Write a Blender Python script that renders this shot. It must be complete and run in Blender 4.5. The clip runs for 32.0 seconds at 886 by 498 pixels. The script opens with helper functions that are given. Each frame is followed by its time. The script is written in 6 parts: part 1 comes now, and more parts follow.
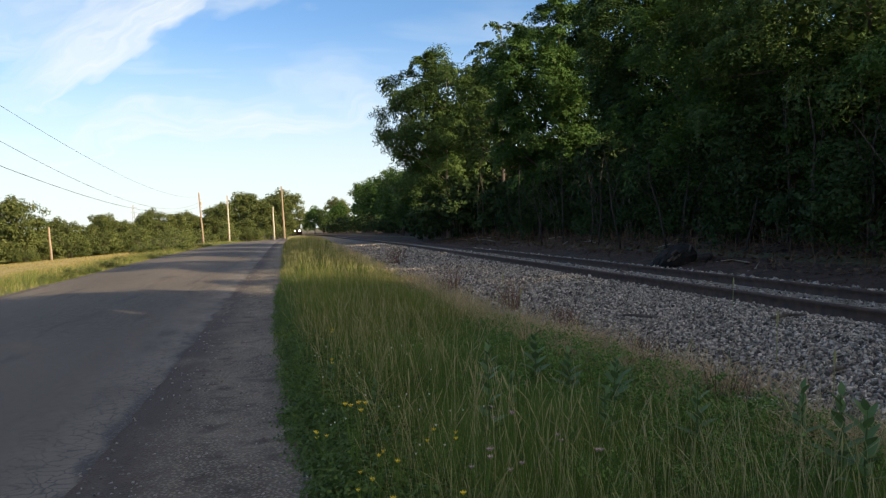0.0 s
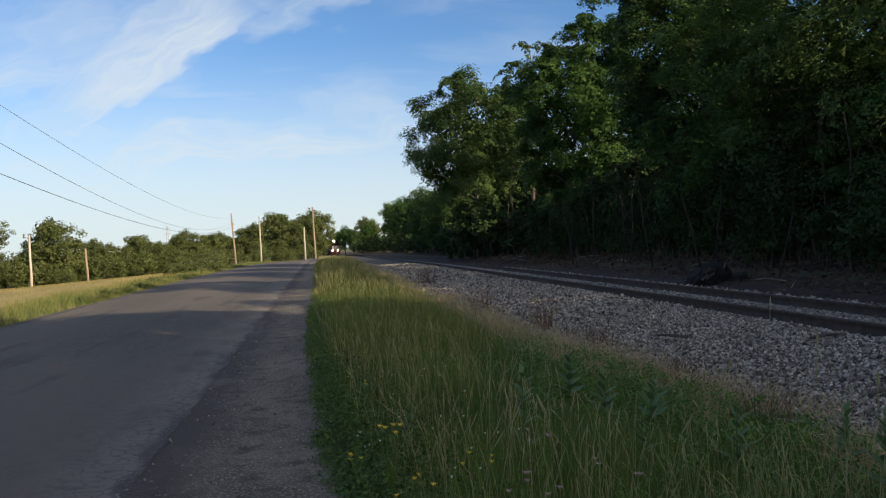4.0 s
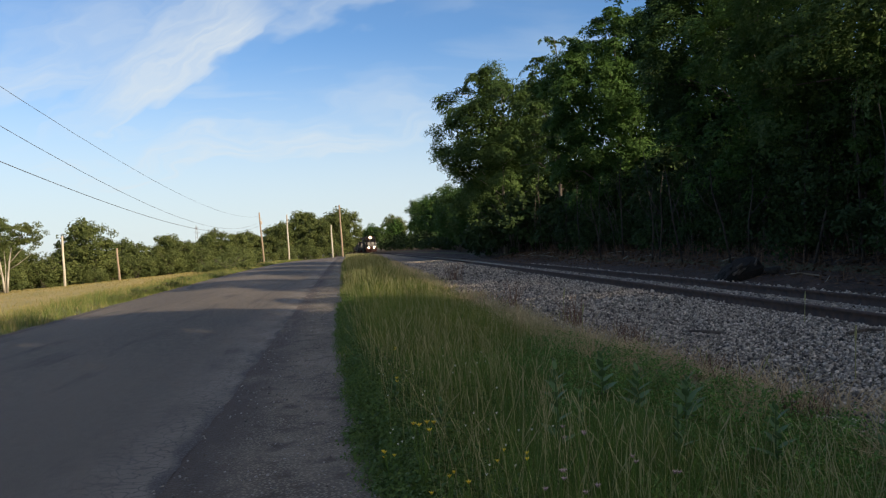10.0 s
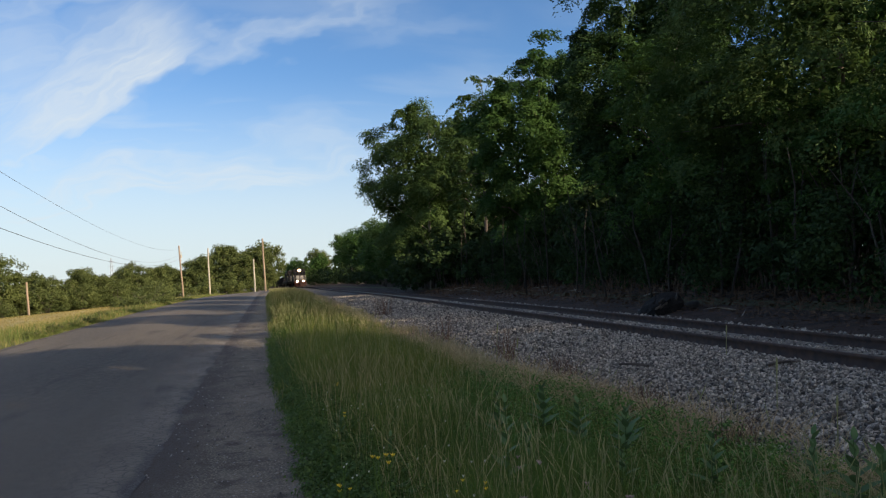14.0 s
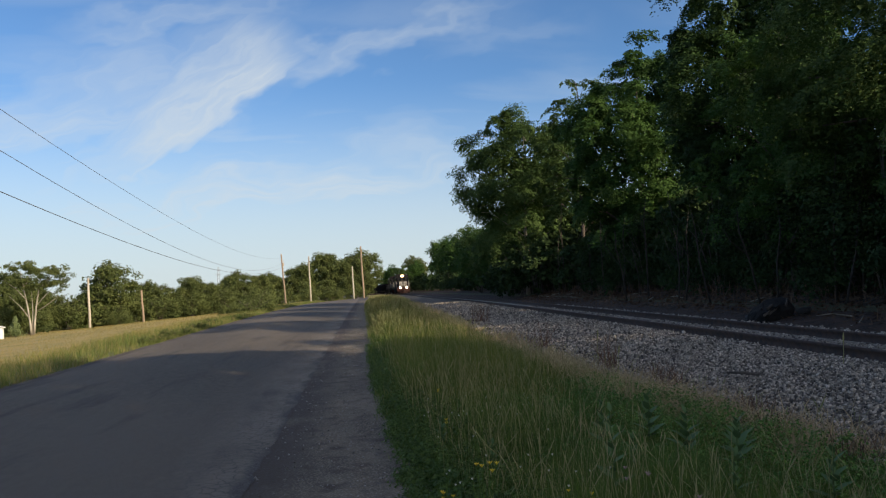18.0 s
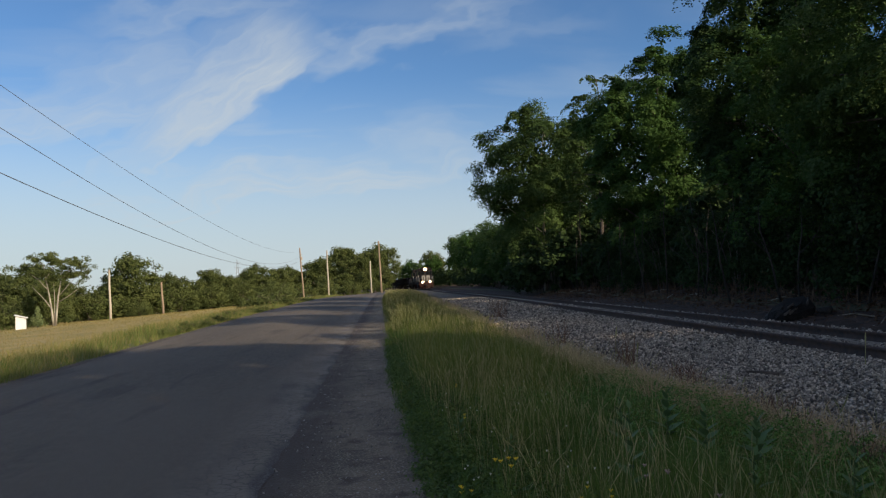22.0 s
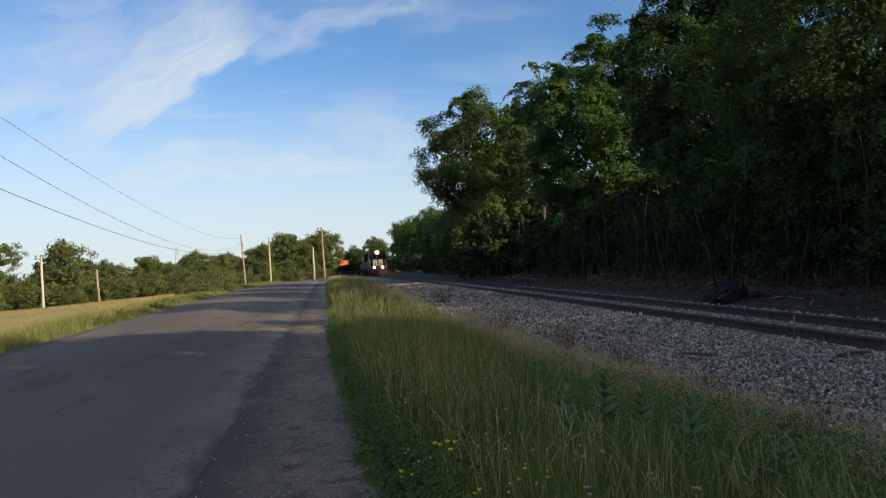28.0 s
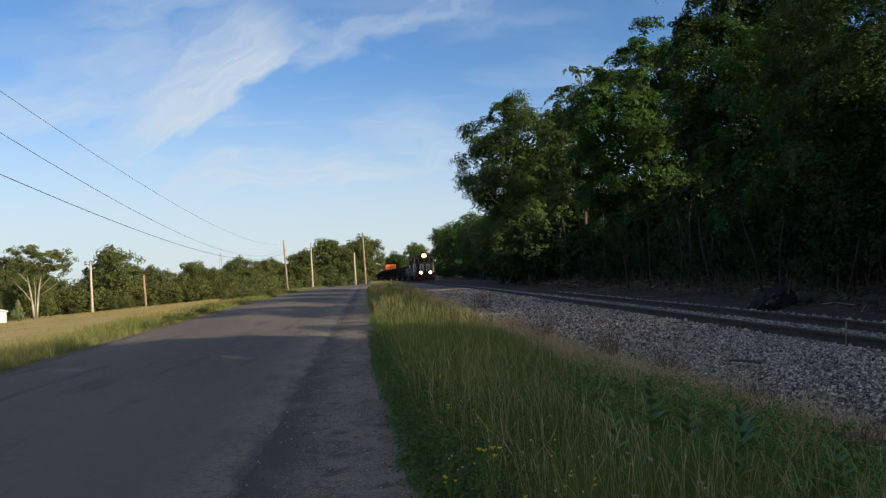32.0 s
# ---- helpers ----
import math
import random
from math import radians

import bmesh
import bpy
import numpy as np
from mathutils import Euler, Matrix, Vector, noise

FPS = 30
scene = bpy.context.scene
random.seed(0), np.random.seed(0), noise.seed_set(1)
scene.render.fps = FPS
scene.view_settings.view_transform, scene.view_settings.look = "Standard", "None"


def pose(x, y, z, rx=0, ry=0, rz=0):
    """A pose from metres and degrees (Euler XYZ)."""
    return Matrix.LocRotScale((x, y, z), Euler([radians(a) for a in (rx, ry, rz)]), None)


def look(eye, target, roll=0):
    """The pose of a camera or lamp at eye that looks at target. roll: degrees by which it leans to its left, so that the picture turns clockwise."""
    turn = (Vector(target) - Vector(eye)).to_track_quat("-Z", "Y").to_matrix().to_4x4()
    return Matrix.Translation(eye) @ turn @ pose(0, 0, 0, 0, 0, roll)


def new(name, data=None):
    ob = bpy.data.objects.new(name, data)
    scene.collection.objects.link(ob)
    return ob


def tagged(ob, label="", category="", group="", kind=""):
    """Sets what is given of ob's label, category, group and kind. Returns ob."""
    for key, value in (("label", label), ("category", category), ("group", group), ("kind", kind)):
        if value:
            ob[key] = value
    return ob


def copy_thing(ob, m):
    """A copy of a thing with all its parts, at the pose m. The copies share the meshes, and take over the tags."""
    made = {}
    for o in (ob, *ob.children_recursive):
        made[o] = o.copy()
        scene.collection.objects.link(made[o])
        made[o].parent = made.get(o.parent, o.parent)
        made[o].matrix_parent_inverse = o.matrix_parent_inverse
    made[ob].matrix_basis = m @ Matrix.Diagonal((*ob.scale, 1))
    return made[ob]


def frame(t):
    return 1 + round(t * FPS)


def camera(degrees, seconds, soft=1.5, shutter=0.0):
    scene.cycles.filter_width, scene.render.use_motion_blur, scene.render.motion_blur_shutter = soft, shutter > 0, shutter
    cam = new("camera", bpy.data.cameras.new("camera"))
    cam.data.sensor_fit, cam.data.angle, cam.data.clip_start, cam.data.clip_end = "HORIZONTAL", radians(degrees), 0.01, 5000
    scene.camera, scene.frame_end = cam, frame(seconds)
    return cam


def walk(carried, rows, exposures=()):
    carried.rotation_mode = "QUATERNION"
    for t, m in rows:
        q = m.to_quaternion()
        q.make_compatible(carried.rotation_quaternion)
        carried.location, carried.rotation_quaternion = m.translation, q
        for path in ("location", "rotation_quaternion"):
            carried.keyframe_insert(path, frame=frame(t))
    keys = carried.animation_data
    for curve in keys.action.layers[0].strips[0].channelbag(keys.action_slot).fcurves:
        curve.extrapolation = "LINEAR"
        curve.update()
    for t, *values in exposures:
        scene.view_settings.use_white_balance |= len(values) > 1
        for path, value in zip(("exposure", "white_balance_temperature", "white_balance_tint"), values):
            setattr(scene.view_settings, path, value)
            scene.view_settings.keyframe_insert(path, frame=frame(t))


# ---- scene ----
cam = camera(57.7, 32.0, soft=1.2)
walk(cam, [
    (0.0, pose(0.028, 0.022, 1.477, 88.20, 1.48, -11.02)),
    (0.5, pose(0.029, 0.014, 1.479, 89.02, 1.74, -10.56)),
    (1.0, pose(0.021, 0.017, 1.486, 90.35, 1.88, -9.66)),
    (1.5, pose(0.022, 0.022, 1.487, 90.41, 2.68, -9.33)),
    (2.0, pose(0.022, 0.031, 1.485, 89.60, 2.79, -8.85)),
    (2.5, pose(0.017, 0.036, 1.489, 89.73, 2.49, -8.57)),
    (3.0, pose(0.017, 0.030, 1.489, 89.89, 2.27, -8.58)),
    (3.5, pose(0.009, 0.030, 1.488, 89.49, 2.06, -8.76)),
    (5.5, pose(0.005, 0.020, 1.494, 90.49, 1.18, -9.02)),
    (6.0, pose(0.004, 0.004, 1.495, 90.55, 1.30, -9.20)),
    (6.5, pose(0.005, 0.009, 1.491, 90.71, 1.31, -9.50)),
    (7.0, pose(0.007, 0.007, 1.490, 90.76, 1.32, -9.75)),
    (7.5, pose(0.010, 0.019, 1.485, 90.63, 1.42, -9.86)),
    (8.0, pose(0.012, 0.034, 1.481, 91.54, 1.16, -10.23)),
    (8.5, pose(0.011, 0.046, 1.483, 90.56, 0.82, -10.35)),
    (9.0, pose(0.015, 0.054, 1.477, 89.78, 1.20, -11.55)),
    (9.5, pose(0.014, 0.055, 1.479, 90.04, 2.22, -9.60)),
    (10.0, pose(-0.020, 0.061, 1.485, 89.49, 2.26, -7.01)),
    (10.5, pose(-0.076, 0.051, 1.487, 89.57, 1.94, -8.63)),
    (11.0, pose(-0.117, 0.027, 1.489, 90.83, 2.32, -8.26)),
    (11.5, pose(-0.134, -0.024, 1.499, 90.06, 0.49, -9.57)),
    (12.0, pose(-0.184, -0.044, 1.503, 89.81, 0.69, -7.14)),
    (12.5, pose(-0.225, -0.064, 1.504, 89.81, 1.40, -8.89)),
    (13.0, pose(-0.221, -0.077, 1.507, 90.89, 1.56, -11.52)),
    (13.5, pose(-0.224, -0.083, 1.510, 91.73, 2.29, -12.41)),
    (14.0, pose(-0.229, -0.078, 1.510, 91.73, 2.12, -12.42)),
    (14.5, pose(-0.249, -0.076, 1.511, 91.52, 2.46, -10.16)),
    (16.5, pose(-0.264, -0.046, 1.511, 91.77, 1.93, -6.89)),
    (17.0, pose(-0.275, -0.057, 1.512, 91.90, 1.74, -6.34)),
    (17.5, pose(-0.270, -0.057, 1.514, 92.38, 1.86, -5.81)),
    (18.0, pose(-0.258, -0.052, 1.512, 92.46, 2.44, -5.60)),
    (18.5, pose(-0.257, -0.042, 1.509, 92.15, 2.24, -5.92)),
    (19.0, pose(-0.257, -0.028, 1.511, 92.22, 2.24, -5.66)),
    (19.5, pose(-0.263, -0.017, 1.510, 92.47, 2.37, -5.28)),
    (20.0, pose(-0.270, -0.030, 1.508, 92.04, 2.16, -4.93)),
    (20.5, pose(-0.267, -0.024, 1.506, 92.42, 2.11, -4.03)),
    (21.0, pose(-0.266, -0.042, 1.505, 91.79, 2.18, -4.55)),
    (21.5, pose(-0.270, -0.055, 1.508, 91.74, 2.01, -4.41)),
    (22.0, pose(-0.277, -0.063, 1.514, 92.17, 1.83, -4.36)),
    (22.5, pose(-0.277, -0.070, 1.514, 92.55, 1.97, -4.63)),
    (23.0, pose(-0.267, -0.072, 1.512, 92.19, 2.22, -6.60)),
    (23.5, pose(-0.265, -0.075, 1.505, 91.84, 1.40, -9.00)),
    (24.0, pose(-0.253, -0.073, 1.500, 91.47, 1.93, -11.36)),
    (24.5, pose(-0.241, -0.070, 1.496, 90.94, 1.99, -10.43)),
    (26.5, pose(-0.237, -0.076, 1.508, 92.39, 3.07, -9.37)),
    (27.0, pose(-0.241, -0.061, 1.508, 91.06, 2.68, -8.36)),
    (27.5, pose(-0.251, -0.062, 1.507, 91.28, 2.40, -7.51)),
    (28.0, pose(-0.250, -0.063, 1.508, 91.02, 2.09, -8.35)),
    (28.5, pose(-0.252, -0.060, 1.509, 90.99, 1.70, -8.98)),
    (29.0, pose(-0.252, -0.066, 1.507, 90.47, 1.92, -8.89)),
    (29.5, pose(-0.254, -0.063, 1.505, 90.51, 2.35, -7.85)),
    (30.0, pose(-0.259, -0.053, 1.506, 90.71, 2.43, -6.81)),
    (30.5, pose(-0.267, -0.048, 1.506, 90.91, 2.41, -5.82)),
    (31.0, pose(-0.272, -0.050, 1.506, 91.11, 2.23, -5.43)),
    (31.5, pose(-0.264, -0.041, 1.506, 91.48, 2.22, -5.69)),
    (32.0, pose(-0.268, -0.038, 1.504, 91.52, 2.08, -5.47)),
], exposures=((0.0, 0.34, 6950, 10), (1.0, 0.24, 6850, 10), (2.0, 0.02, 6650, 10), (3.0, 0.0, 6500, 10), (9.0, 0.0, 6650, 10), (11.0, 0.0, 6450, 10), (14.0, 0.0, 6500, 10), (15.0, -0.1, 6450, 10), (16.5, -0.45, 6350, 10), (17.0, -0.54, 6300, 10), (18.0, -0.18, 6400, 10),
               (20.0, -0.15, 6400, 10), (21.0, -0.35, 6400, 10), (23.0, -0.4, 6400, 10), (24.0, 0.12, 6450, 10), (26.5, 0.0, 6450, 10), (28.0, -0.04, 6450, 10), (30.0, -0.1, 6450, 10), (31.0, -0.41, 6400, 10), (32.0, -0.13, 6400, 10)))

# ---- light ----
SUN_EL, SUN_AZ = 25.0, 132.0
_az, _el = radians(SUN_AZ), radians(SUN_EL)
SUN_AT = Vector((math.sin(_az) * math.cos(_el), math.cos(_az) * math.cos(_el), math.sin(_el)))
world = bpy.data.worlds.new("sky")
scene.world = world
world.use_nodes = True


def wnode(kind, **kw):
    n = world.node_tree.nodes.new(kind)
    for k, v in kw.items():
        setattr(n, k, v)
    return n


def wlink(a, b):
    world.node_tree.links.new(a, b)


def wmath(op, a, b=None, clamp=False):
    n = wnode("ShaderNodeMath", operation=op, use_clamp=clamp)
    for i, v in enumerate((a, b)):
        if v is None:
            continue
        if isinstance(v, (int, float)):
            n.inputs[i].default_value = v
        else:
            wlink(v, n.inputs[i])
    return n.outputs[0]


def wsmooth(v, lo, hi):
    n = wnode("ShaderNodeMapRange", interpolation_type="SMOOTHSTEP")
    n.inputs[1].default_value, n.inputs[2].default_value = lo, hi
    wlink(v, n.inputs[0])
    return n.outputs[0]


def wnoise(x, y, scale, detail, lo, hi, distort=0.0):
    c = wnode("ShaderNodeCombineXYZ")
    wlink(x, c.inputs[0])
    wlink(y, c.inputs[1])
    n = wnode("ShaderNodeTexNoise")
    n.inputs["Scale"].default_value, n.inputs["Detail"].default_value, n.inputs["Distortion"].default_value = scale, detail, distort
    wlink(c.outputs[0], n.inputs["Vector"])
    return wsmooth(n.outputs["Fac"], lo, hi)


def streak(a, e, a0, e0, slope, sharp, soft, back, fore, along=6.0):
    """A wisp of cirrus: bright behind the edge through (a0, e0), torn along its length."""
    c, s = math.cos(slope), math.sin(slope)
    da, de = wmath("SUBTRACT", a, a0), wmath("SUBTRACT", e, e0)
    u = wmath("ADD", wmath("MULTIPLY", da, c), wmath("MULTIPLY", de, s))
    v = wmath("SUBTRACT", wmath("MULTIPLY", de, c), wmath("MULTIPLY", da, s))
    tear = wmath("MULTIPLY", wmath("SUBTRACT", wnoise(wmath("MULTIPLY", u, 2.0), wmath("MULTIPLY", v, 4.0), along, 3.0, 0.2, 0.8), 0.5), sharp * 1.6)
    v = wmath("ADD", v, tear)
    m = wmath("MULTIPLY", wsmooth(v, 0.0, sharp), wmath("SUBTRACT", 1.0, wsmooth(v, sharp, soft)))
    m = wmath("MULTIPLY", m, wmath("MULTIPLY", wsmooth(u, back, back * 0.3), wmath("SUBTRACT", 1.0, wsmooth(u, fore * 0.2, fore))))
    return wmath("MULTIPLY", m, wmath("ADD", 0.68, wmath("MULTIPLY", wnoise(wmath("MULTIPLY", u, 3.0), wmath("MULTIPLY", v, 22.0), 4.0, 3.0, 0.25, 0.8), 0.32)))


def build_sky():
    bg = world.node_tree.nodes["Background"]
    sky = wnode("ShaderNodeTexSky", sky_type="NISHITA", sun_disc=False)
    sky.sun_elevation, sky.sun_rotation = radians(SUN_EL), radians(SUN_AZ)
    sky.air_density, sky.dust_density, sky.ozone_density = 1.0, 0.3, 3.0
    d = wnode("ShaderNodeTexCoord")
    xyz = wnode("ShaderNodeSeparateXYZ")
    wlink(d.outputs["Generated"], xyz.inputs[0])
    x, y, z = xyz.outputs
    ahead = wmath("MAXIMUM", y, 0.05)
    a, e = wmath("DIVIDE", x, ahead), wmath("DIVIDE", z, ahead)
    m = wmath("MULTIPLY", streak(a, e, -0.122, 0.226, 0.56, 0.02, 0.16, -0.3, 0.12), 0.9)
    m = wmath("MAXIMUM", m, wmath("MULTIPLY", streak(a, e, 0.03, 0.275, 0.26, 0.03, 0.065, -0.2, 0.25), 0.42))
    m = wmath("MAXIMUM", m, wmath("MULTIPLY", streak(a, e, 0.2, 0.29, 0.1, 0.02, 0.05, -0.12, 0.14), 0.17))
    m = wmath("MAXIMUM", m, wmath("MULTIPLY", streak(a, e, -0.2, 0.31, 0.15, 0.03, 0.07, -0.2, 0.2), 0.35))
    m = wmath("MAXIMUM", m, wmath("MULTIPLY", streak(a, e, -0.12, 0.065, 0.06, 0.045, 0.15, -0.6, 0.5, 3.0), 0.85))
    m = wmath("MAXIMUM", m, wmath("MULTIPLY", streak(a, e, -0.42, 0.13, 0.2, 0.06, 0.17, -0.6, 0.45, 3.0), 0.6))
    m = wmath("MULTIPLY", m, wsmooth(y, 0.1, 0.4))
    # thin veil of high cloud over the whole sky, thicker towards the horizon
    up = wmath("ADD", wmath("MAXIMUM", z, 0.0), 0.12)
    veil = wnoise(wmath("DIVIDE", x, up), wmath("MULTIPLY", wmath("DIVIDE", y, up), 2.4), 0.9, 7.0, 0.42, 0.8, 0.5)
    low = wmath("SUBTRACT", 1.0, wsmooth(z, 0.02, 0.26))
    m = wmath("MAXIMUM", m, wmath("MULTIPLY", veil, wmath("ADD", 0.3, wmath("MULTIPLY", low, 0.6))))
    m = wmath("MAXIMUM", m, wmath("MULTIPLY", low, 0.78))
    # cloud towards the unseen sun, brightened and warmed to lift the shaded ground
    dot = wnode("ShaderNodeVectorMath", operation="DOT_PRODUCT")
    wlink(d.outputs["Generated"], dot.inputs[0])
    dot.inputs[1].default_value = SUN_AT
    toward = wmath("POWER", wmath("MAXIMUM", dot.outputs["Value"], 0.0), 2.0)
    tint = wnode("ShaderNodeMix", data_type="RGBA")
    wlink(toward, tint.inputs[0])
    tint.inputs[6].default_value = (CLOUD * 0.915, CLOUD * 1.0, CLOUD * 1.05, 1)
    tint.inputs[7].default_value = (CLOUD * GLOW, CLOUD * GLOW * 0.86, CLOUD * GLOW * 0.68, 1)
    m = wmath("MAXIMUM", m, wmath("MULTIPLY", toward, 0.6))
    clear = wnode("ShaderNodeMix", data_type="RGBA", blend_type="MULTIPLY")
    clear.inputs[0].default_value = 1.0
    wlink(sky.outputs[0], clear.inputs[6])
    clear.inputs[7].default_value = (0.77, 0.98, 1.18, 1)
    mx = wnode("ShaderNodeMix", data_type="RGBA")
    wlink(m, mx.inputs[0])
    wlink(clear.outputs[2], mx.inputs[6])
    wlink(tint.outputs[2], mx.inputs[7])
    wlink(mx.outputs[2], bg.inputs[0])
    bg.inputs[1].default_value = SKY


CLOUD, GLOW, SKY = 6.4, 3.4, 0.126
build_sky()
sun = new("sun", bpy.data.lights.new("sun", "SUN"))
sun.data.energy, sun.data.angle, sun.data.color = 7.2, radians(0.6), (1.0, 0.83, 0.6)
sun.matrix_world = look(SUN_AT * 50, (0, 0, 0))


# ---- materials ----
def mat(name, rough=0.8, metal=0.0):
    m = bpy.data.materials.new(name)
    m.use_nodes = True
    b = m.node_tree.nodes["Principled BSDF"]
    b.inputs["Roughness"].default_value, b.inputs["Metallic"].default_value = rough, metal
    return m, m.node_tree, b


def mix_colors(nt, fac, c1, c2):
    n = nt.nodes.new("ShaderNodeMix")
    n.data_type = "RGBA"
    for sock, v in ((n.inputs[0], fac), (n.inputs[6], c1), (n.inputs[7], c2)):
        if hasattr(v, "links"):
            nt.links.new(v, sock)
        elif isinstance(v, tuple):
            sock.default_value = (*v, 1)
        else:
            sock.default_value = v
    return n.outputs[2]


def noise_fac(nt, scale, detail=4.0, lo=0.35, hi=0.65, stretch=(1, 1, 1), coords="Object"):
    tc = nt.nodes.new("ShaderNodeTexCoord")
    mp = nt.nodes.new("ShaderNodeMapping")
    mp.inputs["Scale"].default_value = stretch
    nt.links.new(tc.outputs[coords], mp.inputs[0])
    n = nt.nodes.new("ShaderNodeTexNoise")
    n.inputs["Scale"].default_value, n.inputs["Detail"].default_value = scale, detail
    nt.links.new(mp.outputs[0], n.inputs["Vector"])
    r = nt.nodes.new("ShaderNodeMapRange")
    r.inputs[1].default_value, r.inputs[2].default_value = lo, hi
    nt.links.new(n.outputs["Fac"], r.inputs[0])
    return r.outputs[0]


def voronoi_fac(nt, scale, feature="DISTANCE_TO_EDGE", lo=0.0, hi=0.1, stretch=(1, 1, 1)):
    tc = nt.nodes.new("ShaderNodeTexCoord")
    mp = nt.nodes.new("ShaderNodeMapping")
    mp.inputs["Scale"].default_value = stretch
    nt.links.new(tc.outputs["Object"], mp.inputs[0])
    n = nt.nodes.new("ShaderNodeTexVoronoi")
    n.feature = feature
    n.inputs["Scale"].default_value = scale
    nt.links.new(mp.outputs[0], n.inputs["Vector"])
    r = nt.nodes.new("ShaderNodeMapRange")
    r.inputs[1].default_value, r.inputs[2].default_value = lo, hi
    nt.links.new(n.outputs["Distance"], r.inputs[0])
    return r.outputs[0]


def bump(nt, b, height, strength, dist):
    n = nt.nodes.new("ShaderNodeBump")
    n.inputs["Strength"].default_value, n.inputs["Distance"].default_value = strength, dist
    nt.links.new(height, n.inputs["Height"])
    nt.links.new(n.outputs[0], b.inputs["Normal"])


def plain(name, c, rough=0.6, metal=0.0, c2=None, scale=6.0, bump_d=0.0, stretch=(1, 1, 1)):
    m, nt, b = mat(name, rough, metal)
    f = noise_fac(nt, scale, 5.0, stretch=stretch)
    nt.links.new(mix_colors(nt, f, c, c2 or tuple(v * 0.72 for v in c)), b.inputs["Base Color"])
    if bump_d:
        bump(nt, b, noise_fac(nt, scale * 5, 4.0, stretch=stretch), 0.6, bump_d)
    return m


def leafy(name, c1, c2, c3, rough=0.65, trans=0.3):
    """Leaves or blades: colour varies from island to island and in drifts."""
    m, nt, b = mat(name, rough)
    b.inputs["Specular IOR Level"].default_value = 0.2
    g = nt.nodes.new("ShaderNodeNewGeometry")
    c = mix_colors(nt, g.outputs["Random Per Island"], c1, c2)
    c = mix_colors(nt, noise_fac(nt, 0.5, 2.0, 0.42, 0.68), c, c3)
    nt.links.new(c, b.inputs["Base Color"])
    t = nt.nodes.new("ShaderNodeBsdfTranslucent")
    nt.links.new(c, t.inputs[0])
    mx = nt.nodes.new("ShaderNodeMixShader")
    mx.inputs[0].default_value = trans
    nt.links.new(b.outputs[0], mx.inputs[1])
    nt.links.new(t.outputs[0], mx.inputs[2])
    nt.links.new(mx.outputs[0], nt.nodes["Material Output"].inputs[0])
    return m


def blades(name, stops, drift, rough=0.6, trans=0.3):
    """Grass blades: several tints from blade to blade, and drifts of another."""
    m, nt, b = mat(name, rough)
    b.inputs["Specular IOR Level"].default_value = 0.3
    g = nt.nodes.new("ShaderNodeNewGeometry")
    r = nt.nodes.new("ShaderNodeValToRGB")
    r.color_ramp.interpolation = "LINEAR"
    els = r.color_ramp.elements
    for k, (at, c) in enumerate(stops):
        e = els[k] if k < 2 else els.new(at)
        e.position, e.color = at, (*c, 1)
    nt.links.new(g.outputs["Random Per Island"], r.inputs[0])
    mul = nt.nodes.new("ShaderNodeMath")
    mul.operation = "MULTIPLY"
    mul.inputs[1].default_value = 0.75
    nt.links.new(noise_fac(nt, 0.9, 3.0, 0.42, 0.66, (1, 0.6, 1)), mul.inputs[0])
    c = mix_colors(nt, mul.outputs[0], r.outputs[0], drift)
    nt.links.new(c, b.inputs["Base Color"])
    t = nt.nodes.new("ShaderNodeBsdfTranslucent")
    nt.links.new(c, t.inputs[0])
    mx = nt.nodes.new("ShaderNodeMixShader")
    mx.inputs[0].default_value = trans
    nt.links.new(b.outputs[0], mx.inputs[1])
    nt.links.new(t.outputs[0], mx.inputs[2])
    nt.links.new(mx.outputs[0], nt.nodes["Material Output"].inputs[0])
    return m


